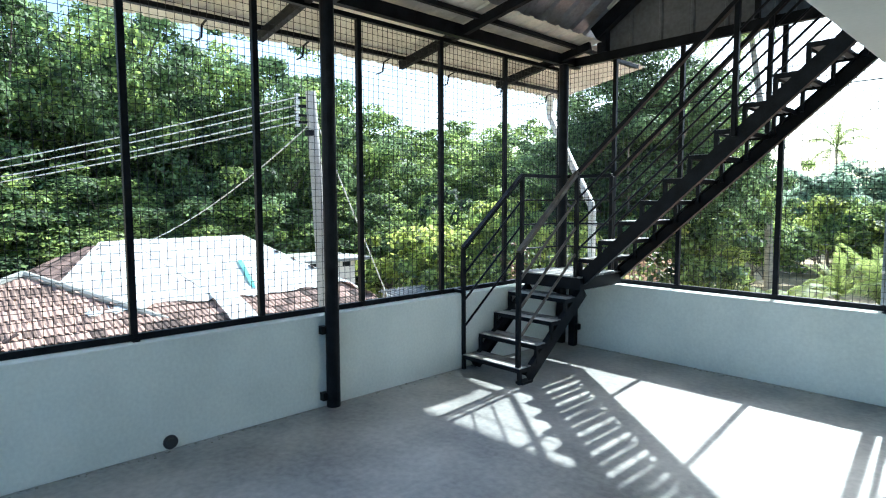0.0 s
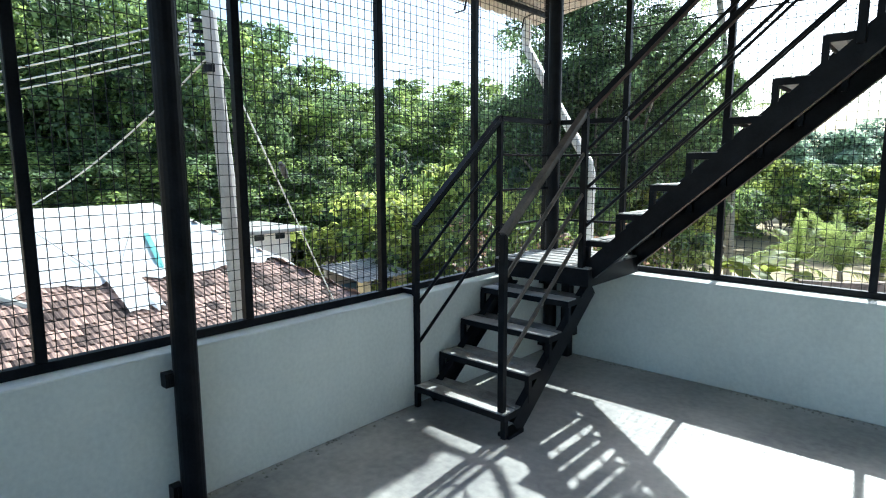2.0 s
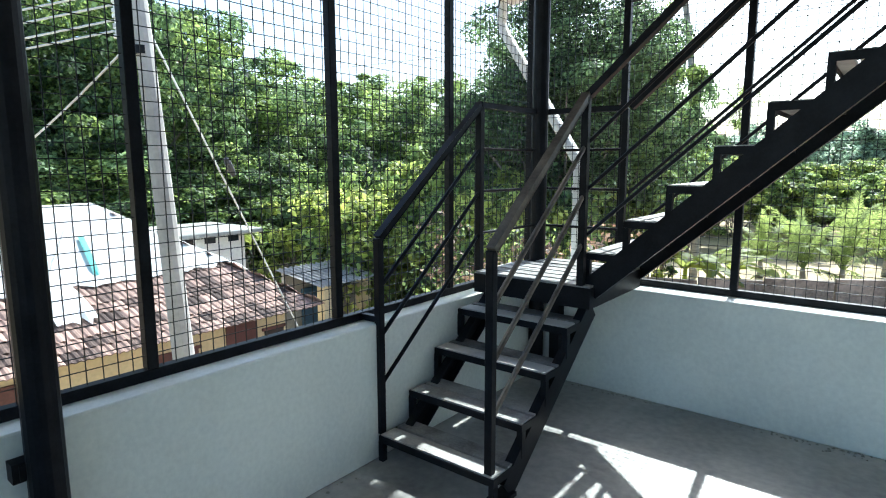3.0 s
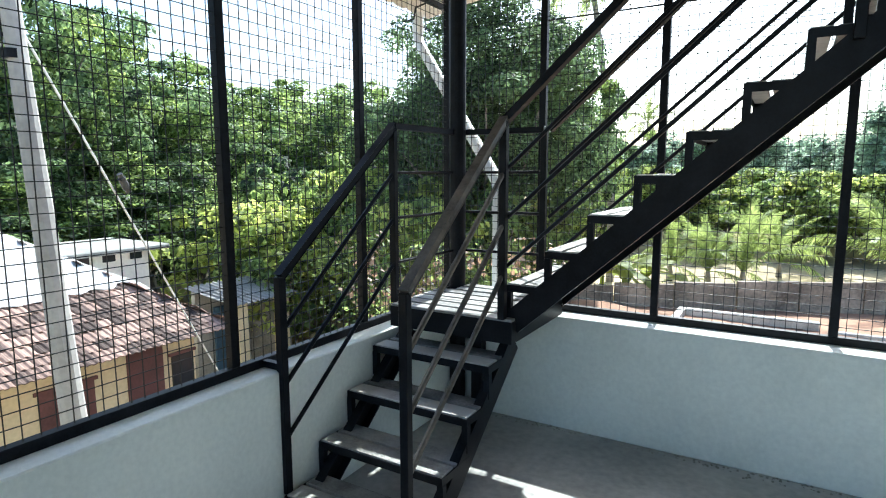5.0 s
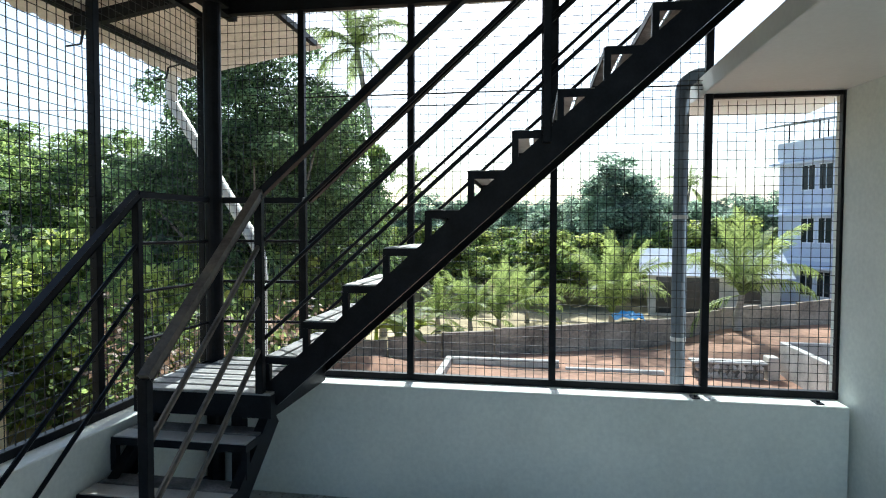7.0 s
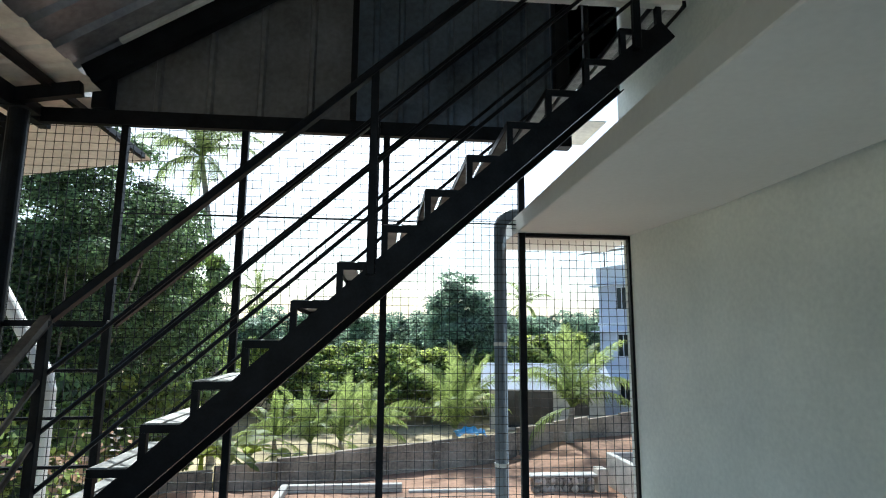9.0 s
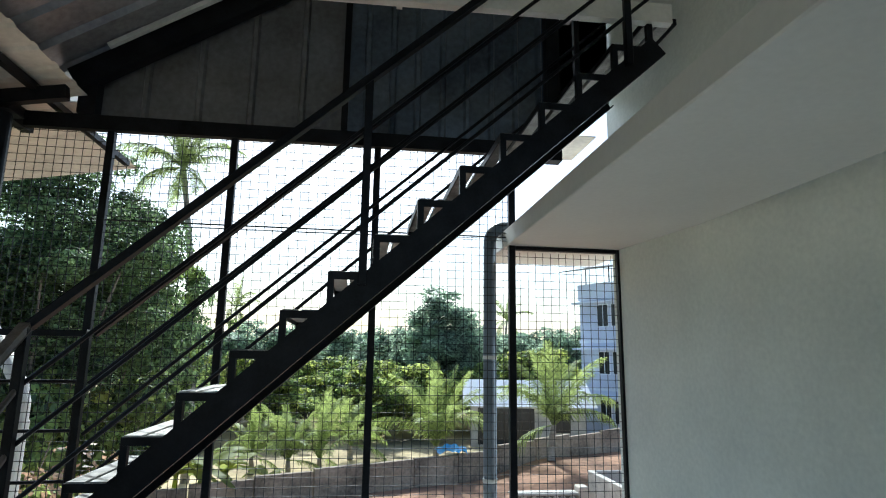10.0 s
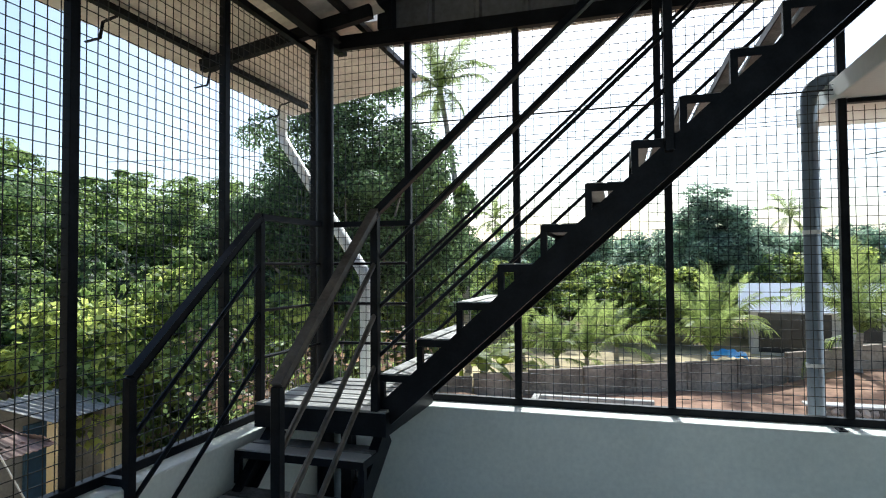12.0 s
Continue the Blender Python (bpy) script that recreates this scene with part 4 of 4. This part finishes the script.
protos = [
    tree("broadleaf_tree", "tall broadleaf tree with dense dark green crown", 10, 4.2, 1.4, 210, 190, 0.15, [LEAF_DEEP, LEAF_MID], 1, "garden trees", 0.62),
    tree("broadleaf_tree", "broadleaf tree with full mid-green crown", 10, 4.0, 1.0, 190, 180, 0.165, [LEAF_MID, LEAF_DEEP], 2, "garden trees", 0.66),
    tree("broadleaf_tree", "tall dark tree with uneven open crown", 10, 3.6, 1.8, 120, 190, 0.15, [LEAF_DEEP, LEAF_MID], 3, "garden trees", 0.55),
    tree("shrub_tree", "bushy small tree with broad bright green leaves", 4.2, 2.0, 0.4, 60, 110, 0.19, [LEAF_MID, LEAF_DEEP], 4, "bushes", 0.42),
    tree("shrub_tree", "low yellow-green bush below the terrace", 3.2, 1.9, 0.2, 46, 95, 0.17, [LEAF_LIGHT, LEAF_MID], 5, "bushes", 0.4),
]
protos.append(tree("distant_tree", "distant tree with haze tinted into its blue-green crown", 10, 4.0, 0.8, 170, 120, 0.3, [LEAF_HAZE], 6, "distant trees", 0.85))
protos.append(tree("distant_tree", "distant rounded tree rising above its neighbours", 10, 3.4, 0.8, 190, 170, 0.22, [LEAF_HAZE], 16, "distant trees", 0.8, BARK, True))
protos.append(tree("broadleaf_tree", "tall broadleaf tree with a dense fine-leaved crown", 10, 3.6, 1.2, 270, 430, 0.092, [LEAF_DEEP, LEAF_DEEP, LEAF_MID], 17, "garden trees", 0.62, BARK, True))
protos.append(tree("field_bush", "green bush on the dry field", 4.2, 2.0, 0.2, 70, 90, 0.2, [LEAF_LIGHT, LEAF_MID], 24, "field bushes", 0.5))
home = [True] * len(protos)


def put(k, az, d, top, turn, wide=1.0):
    """Stand tree k at a bearing and distance so that its top reaches the height given."""
    x, y = polar(az, d)
    z = ground_z(x, y)
    hgt = (10, 10, 10, 4.2, 3.2, 10, 10, 10, 4.2)[k]
    sz = (top - z) / hgt
    s = sz * wide
    if home[k]:
        protos[k].matrix_basis = Matrix.Translation((x, y, z)) @ Matrix.Rotation(turn, 4, "Z") @ Matrix.Diagonal((s, s, sz, 1))
        home[k] = False
    else:
        m = Matrix.Translation((x, y, z)) @ Matrix.Rotation(turn, 4, "Z")
        c = copy_thing(protos[k], m)
        c.matrix_basis = m @ Matrix.Diagonal((s, s, sz, 1))


def top_of(el, d):
    return 1.65 + d * math.tan(radians(el))


rnd = random.Random(5)
for k, az, d, el, wide in (
        (0, -104, 22, 20, 0.9), (2, -96, 19, 20, 0.9), (0, -89, 21, 20, 0.9), (0, -83, 22, 21, 0.9), (2, -77, 24, 20, 0.9), (0, -72, 22, 18, 0.9),
        (0, -66.5, 21, 17.5, 0.85), (2, -62, 25, 16, 0.8), (0, -58, 25, 10, 1.0), (1, -53, 27, 11, 1.0), (1, -48, 29, 8.3, 1.1), (1, -44, 32, 7.8, 1.1),
        (1, -40, 28, 8.8, 1.0), (0, -36, 27, 9.0, 0.9), (2, -31.5, 20, 11, 0.75), (7, -27.8, 17.5, 20.5, 1.08), (2, -21.8, 20.5, 16, 0.8), (2, -18, 24, 10.5, 0.75),
        (1, -51, 36, 9, 1.1), (1, -46, 40, 9, 1.1), (1, -38, 38, 9, 1.1), (0, -33, 34, 9, 1.0), (0, -70, 30, 15, 1.0), (0, -80, 30, 17, 1.0), (0, -60, 34, 11, 1.0),
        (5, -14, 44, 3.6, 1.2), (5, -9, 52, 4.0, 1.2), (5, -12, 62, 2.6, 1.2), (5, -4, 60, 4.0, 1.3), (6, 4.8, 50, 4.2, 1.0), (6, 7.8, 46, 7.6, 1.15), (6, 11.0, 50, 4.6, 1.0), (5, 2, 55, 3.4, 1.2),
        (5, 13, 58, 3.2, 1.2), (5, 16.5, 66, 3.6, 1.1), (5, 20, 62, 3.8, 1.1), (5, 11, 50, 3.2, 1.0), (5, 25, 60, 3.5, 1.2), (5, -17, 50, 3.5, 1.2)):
    put(k, az, d, top_of(el, d), rnd.uniform(0, 6.28), wide)
# low wide copies of tree 0: dark leaves painting the shade under the canopy
for k, az, d, el, wide in (
        (3, -54, 21, 0.5, .8), (3, -49.5, 20, 0, .8), (3, -46.5, 20.5, 1.5, .8), (0, -58.5, 22, 3, 1.5),
        (3, -57, 27, 1, .9), (3, -61, 25, 2, .9), (3, -51, 25, 1.5, .9), (0, -64, 21, 4, 1.6), (0, -69, 19.5, 4, 1.6), (0, -74.5, 19, 4, 1.6), (0, -80, 19, 4, 1.6), (0, -86, 18.5, 5, 1.6), (0, -93, 18, 5, 1.6),
        (3, -54, 29, 3, .9), (3, -47, 24, 2, .9), (3, -43, 21, 1, .9), (3, -39.5, 21, 3, .9), (3, -35.5, 22, 3.5, .9), (4, -44, 17, -2, .7), (4, -49, 15.5, -2.6, .95), (4, -46.5, 14.5, -3.2, .95), (4, -52.5, 17, -2.8, .95), (4, -40.5, 15, -1.5, .7), (4, -38.5, 16.5, 0.5, .8), (4, -34.5, 15.5, -0.5, .8), (4, -42, 18.5, 0, .8),
        (3, -37.5, 15, 0.5, .75), (4, -36, 12, -3, .65), (3, -33, 16, 2, .8), (4, -31, 12.5, -3, .65), (3, -28, 15, 1, .75), (4, -25, 18, -1, .8), (3, -21, 19, 0.5, .8), (4, -19, 22, -2, .8),
        (8, -8, 46, 0, 1.2), (8, -3, 48, 0.3, 1.2), (8, 2, 47, 0, 1.2), (8, 6.5, 42, -0.8, 1.1), (8, 11, 42, -0.6, 1.1), (8, 14.5, 44, 1, 1.2), (8, 19, 44, 1.4, 1.1), (8, 0, 41, -2, .9), (8, -12, 42, -0.8, 1.0)):
    put(k, az, d, top_of(el, d), rnd.uniform(0, 6.28), wide)
for n in range(26):
    az, d = -16.5 + n * 1.05 + rnd.uniform(-0.5, 0.5), rnd.choice((34, 37, 41, 44))
    put(rnd.choice((8, 3, 4)), az, d, top_of(rnd.uniform(-2.4, 0.6) if az < 12 else rnd.uniform(-1.5, 1.2), d), rnd.uniform(0, 6.28), rnd.uniform(0.9, 1.3))

# dry creeper by the corner
me, cs = leaves_mesh("foliage", 110, 60, 0.09, lambda rng: np.array([rng.normal() * 0.7, rng.normal() * 0.5, rng.uniform(0.1, 3.7)]), [DRYLEAF, LEAF_MID], 77, 0.45)
cr = thing("dry_creeper", "dry reddish-brown creeper bush by the corner", "bush", at=(-2.4, 3.3, GROUND))
o = new("foliage", me)
o.parent = cr
bm = bmesh.new()
for k in range(16):
    tube(bm, [(0.06 * k - 0.45, 0, 0), (0.11 * k - 0.85, 0.15 * (k % 3), 1.8), (0.13 * k - 1.0 + 0.2 * (k % 4), 0.3 * (k % 3) - 0.3, 3.2 + 0.2 * (k % 5))], 0.018, 5, 0.005)
part("stem", bm, BARK, cr)

# far woods along the horizon, distance haze in their leaf colour
rngw = np.random.RandomState(9)


def woods(rng):
    az, d = radians(rng.uniform(-75, 40)), rng.uniform(90, 150)
    h = 5.5 + 2.0 * math.sin(az * 9) + 1.4 * math.sin(az * 23 + 1)
    x, y = d * math.sin(az), d * math.cos(az)
    return np.array([x, y, GROUND + (d - 45) * 0.02 + rng.uniform(0, 1) ** 0.6 * h])


me, cs = leaves_mesh("far_woods", 2600, 22, 1.5, woods, [LEAF_HAZE], 31, 1.9)
tagged(new("far_woods", me), "distant wooded ridge with haze painted into its leaf colour", "woods", kind="stuff")


def frond(length, start, bend, width, hang, seed, pairs=80):
    """One pinnate frond leaving the crown at an angle (degrees) and arching over; leaflets hang by their weight."""
    rng = random.Random(seed)
    bm = bmesh.new()
    pts = [Vector((0.05, 0, 0))]
    for i in range(10):
        a = radians(start - bend * (i / 9) ** 1.3)
        pts.append(pts[-1] + Vector((math.cos(a), 0, math.sin(a))) * length / 10)
    tube(bm, pts, 0.03, 5, 0.006)
    for i in range(6, pairs):
        f = i / pairs
        k = min(9, int(f * 10))
        p = pts[k].lerp(pts[k + 1], f * 10 - k)
        d = (pts[k + 1] - pts[k]).normalized()
        L = width * (math.sin(math.pi * min(1, f * 0.82 + 0.12)) ** 0.6)
        for s in (-1, 1):
            l1 = L * rng.uniform(0.8, 1.12)
            way = (Vector((0, s * rng.uniform(0.6, 0.8), 0)) + d * rng.uniform(0.75, 0.95)).normalized()
            mid = p + way * l1 * 0.5
            tip = p + way * l1 + Vector((0, 0, -1)) * l1 * hang * rng.uniform(0.6, 1.3)
            w = d * 0.012
            v = [bm.verts.new(q) for q in (p - w, p + w, mid + w * 1.4, tip, mid - w * 1.4)]
            bm.faces.new((v[0], v[1], v[2], v[4]))
            bm.faces.new((v[4], v[2], v[3]))
    me = bpy.data.meshes.new("frond")
    bm.to_mesh(me)
    bm.free()
    me.materials.append(FROND)
    return me


UPRIGHT = [frond(3.4, 88, 12, 0.6, 0.12, 1), frond(3.5, 83, 26, 0.68, 0.2, 2)]
ARCHING = [frond(3.6, 76, 52, 0.78, 0.4, 3), frond(3.5, 68, 66, 0.78, 0.5, 4), frond(3.5, 72, 44, 0.74, 0.35, 5)]
SPREAD = [frond(3.4, 56, 84, 0.78, 0.65, 6), frond(3.2, 46, 78, 0.78, 0.7, 7)]
HANGING = [frond(2.8, -5, 70, 0.75, 0.7, 8), frond(2.6, -25, 55, 0.7, 0.6, 9)]


def palm(name, label, x, y, trunk, lean, counts, size, seed, r=0.13, z=None):
    """counts: upright, arching, spreading and hanging fronds."""
    rng = random.Random(seed)
    z = ground_z(x, y) if z is None else z
    ob = thing(name, label, "palm", "coconut palms", at=(x, y, z))
    pts = [Vector((lean * (f ** 2), 0.1 * math.sin(f * 5), trunk * f)) for f in [i / 10 for i in range(11)]]
    part("trunk", tubed(pts, r * 1.25, 10, r * 0.75), PALM_BARK, ob)
    turn = rng.uniform(0, 6.28)
    for kind, n in zip((UPRIGHT, ARCHING, SPREAD, HANGING), counts):
        for i in range(n):
            o = new("frond", kind[i % len(kind)])
            o.parent = ob
            o.location = pts[-1]
            turn += 2.4
            o.rotation_euler = (rng.uniform(-0.2, 0.2), rng.uniform(-0.15, 0.15), turn + rng.uniform(-0.3, 0.3))
            s = size * rng.uniform(0.85, 1.12)
            o.scale = (s, s, s)
    return ob


palm("coconut_palm", "tall slender coconut palm with a small drooping crown", *polar(-15.0, 26), 12.8, -1.2, (3, 7, 9, 6), 0.86, 3, 0.14)
palm("young_coconut_palm", "young coconut palm with long arching fronds", *polar(7.2, 26.4), 1.2, 0.0, (6, 10, 5, 0), 1.0, 5, 0.15)
px, py = polar(18.0, 26.4)
palm("young_coconut_palm", "young coconut palm beside the boundary wall", px, py, 1.5, 0.1, (5, 9, 5, 1), 1.0, 6, 0.15, GROUND + 0.04 + bank(px, py))
for az, d, s, sd in ((-9.6, 27, 0.66, 7), (-6.4, 26, 0.75, 8), (-3.6, 26.5, 0.85, 11), (-0.8, 30, 0.75, 13)):
    palm("young_coconut_palm", "small coconut palm among dry grass behind the wall", *polar(az, d), 0.7, 0.0, (3, 6, 5, 1), s, sd, 0.11)
palm("coconut_palm", "distant coconut palm above the trees", *polar(13.6, 70), 9.0, 0.5, (1, 4, 5, 4), 1.0, 9, 0.14)
palm("coconut_palm", "distant coconut palm above the trees", *polar(-11.6, 75), 10.0, -0.4, (1, 4, 5, 4), 1.1, 10, 0.14)


def banana(x, y, size, seed):
    rng = random.Random(seed)
    ob = thing("banana_plant", "banana plant with broad torn bright leaves", "banana plant", "banana plants", at=(x, y, ground_z(x, y)))
    part("stem", tubed([(0, 0, 0), (0.03, 0, 0.7 * size)], 0.09 * size, 8, 0.05 * size), LEAF_LIGHT, ob)
    for i in range(7):
        bm = bmesh.new()
        L, W = size * rng.uniform(1.1, 1.7), 0.22 * size
        up = rng.uniform(0.5, 1.1)
        rows = []
        for k in range(9):
            f = k / 8
            cx, cz = L * f * 0.8, 0.7 * size + L * (up * f - 0.75 * f * f)
            w = W * math.sin(math.pi * min(1, 0.08 + 0.9 * f)) ** 0.6
            rows.append([bm.verts.new((cx, s * w, cz - abs(s) * w * 0.35 + 0.03 * rng.uniform(-1, 1))) for s in (-1, 0, 1)])
        for a, b in zip(rows, rows[1:]):
            for s in (0, 1):
                bm.faces.new((a[s], a[s + 1], b[s + 1], b[s]))
        o = part("leaf", bm, LEAF_LIGHT, ob)
        o.rotation_euler = (0, 0, i * 2.4 + rng.uniform(-0.4, 0.4))


for k, (az, d, s) in enumerate(((-13.8, 22.4, 1.35), (-11.8, 23.2, 1.2), (-15.8, 22.8, 1.3), (-8.2, 23.4, 0.8))):
    banana(*polar(az, d), s, 40 + k)

# ---- far buildings ----
apt = thing("apartment_building", "three-storey pale blue building with dark windows and ledges", "building")
AZ0 = radians(-62)
ax, ay = polar(21.0, 41.5)
apt.matrix_basis = Matrix.Translation((ax, ay, GROUND)) @ Matrix.Rotation(AZ0, 4, "Z")
part("wall", boxed(0, 14, 0, 9, 0, 9.6), LILAC, apt)
part("parapet", boxed(-0.05, 14.05, -0.12, -0.002, 9.0, 10.1), LILAC_TRIM, apt)
part("parapet", boxed(-0.12, -0.002, 0, 9.05, 9.0, 10.1), LILAC_TRIM, apt)
for s in range(3):
    z = 3.1 * s
    led = boxed(-0.3, 14.2, -0.55, -0.004, z + 2.55, z + 2.66)
    part("ledge", led, LILAC_TRIM, apt)
    part("band", boxed(-0.06, 14.06, -0.06, -0.004, z + 3.0, z + 3.2), LILAC_TRIM, apt)
    for k in range(4):
        x = 1.6 + 3.4 * k
        for dx in (0.0, 1.1):
            w = part("window", boxed(x + dx, x + dx + 0.8, -0.035, -0.003, z + 1.0, z + 2.4), DARK, apt)
            fr = bmesh.new()
            for a in ((x + dx - 0.06, x + dx, z + 0.94, z + 2.46), (x + dx + 0.8, x + dx + 0.86, z + 0.94, z + 2.46), (x + dx, x + dx + 0.8, z + 2.4, z + 2.46), (x + dx, x + dx + 0.8, z + 0.94, z + 1.0), (x + dx + 0.38, x + dx + 0.42, z + 1.0, z + 2.4)):
                box(fr, a[0], a[1], -0.06, -0.004, a[2], a[3])
            part("window_frame", fr, LILAC_TRIM, w)
canopy = part("roof_canopy", barred((1.0, -1.2, 11.0), (1.0, 4.5, 12.0), 3.4, 0.06), SLABG, apt, "tilted sheet canopy on the roof")
for x, y in ((0.2, 0.5), (2.2, 0.5), (0.2, 3.8), (2.2, 3.8)):
    part("strut", barred((x, y, 9.6), (x, y, 11.3 + 0.17 * y), 0.06), STEEL, canopy)

cot = thing("white_cottage", "low white cottage with a pale sheet roof and a dark panel as porch shade", "house")
cx, cy = polar(16.0, 35.0)
cot.matrix_basis = Matrix.Translation((cx - 3.4, cy, GROUND)) @ Matrix.Rotation(radians(-10), 4, "Z")
part("wall", boxed(0, 6.5, 0, 5, 0, 2.5), CEMENT, cot)
bm = bmesh.new()
pr = [bm.verts.new(p) for p in ((-0.5, -0.9, 2.35), (7.0, -0.9, 2.35), (7.0, 2.5, 3.7), (-0.5, 2.5, 3.7), (-0.5, 5.6, 2.4), (7.0, 5.6, 2.4))]
bm.faces.new((pr[0], pr[1], pr[2], pr[3]))
bm.faces.new((pr[3], pr[2], pr[5], pr[4]))
bmesh.ops.solidify(bm, geom=bm.faces[:], thickness=0.08)
part("roof", bm, LILAC_TRIM, cot, "pale blue-white sheet roof")
# no recess: the shade inside the porch is a dark panel on the wall
part("porch", boxed(0.4, 3.6, -0.03, -0.002, 0.2, 2.2), DARK, cot, "flat dark panel painting the porch's shade")
part("window", boxed(4.6, 5.6, -0.03, -0.002, 0.9, 2.0), DARK, cot)
bs = thing("blue_sheet", "crumpled blue plastic sheet lying on the boundary wall", "plastic sheet")
bx, by = polar(8.6, 24.6)
bm = bmesh.new()
bmesh.ops.create_grid(bm, x_segments=10, y_segments=8, size=0.6)
for v in bm.verts:
    v.co.z = 0.12 + 0.25 * abs(noise.noise(v.co * 2.5)) + 0.3 * math.exp(-(v.co.length * 1.5) ** 2)
bmesh.ops.solidify(bm, geom=bm.faces[:], thickness=0.01)
o = part("sheet", bm, BLUE, bs)
bs.location = (bx, by, GROUND + 1.02)

# crumbs of plaster and grit along the wall feet
rng = np.random.RandomState(12)
vs, fs = [], []
for k in range(420):
    if k % 3:
        x, y = rng.uniform(0.4, 3.7), NY - abs(rng.normal()) * 0.03 - 0.004
    else:
        x, y = WX + abs(rng.normal()) * 0.03 + 0.004, rng.uniform(-5.5, -2.0)
    r = rng.uniform(0.002, 0.008)
    b = len(vs)
    for q in ((-1, -1, 0), (1, -1, 0), (1, 1, 0), (-1, 1, 0), (rng.uniform(-.4, .4), rng.uniform(-.4, .4), 1.1)):
        vs.append((x + q[0] * r, y + q[1] * r * rng.uniform(0.6, 1.4), 0.0005 + q[2] * r))
    fs.extend([(b, b + 1, b + 4), (b + 1, b + 2, b + 4), (b + 2, b + 3, b + 4), (b + 3, b, b + 4)])
me = bpy.data.meshes.new("grit")
me.from_pydata(vs, [], fs)
me.materials.append(SLABG)
tagged(new("grit", me), "crumbs of plaster and grit along the wall foot", "debris", kind="stuff")
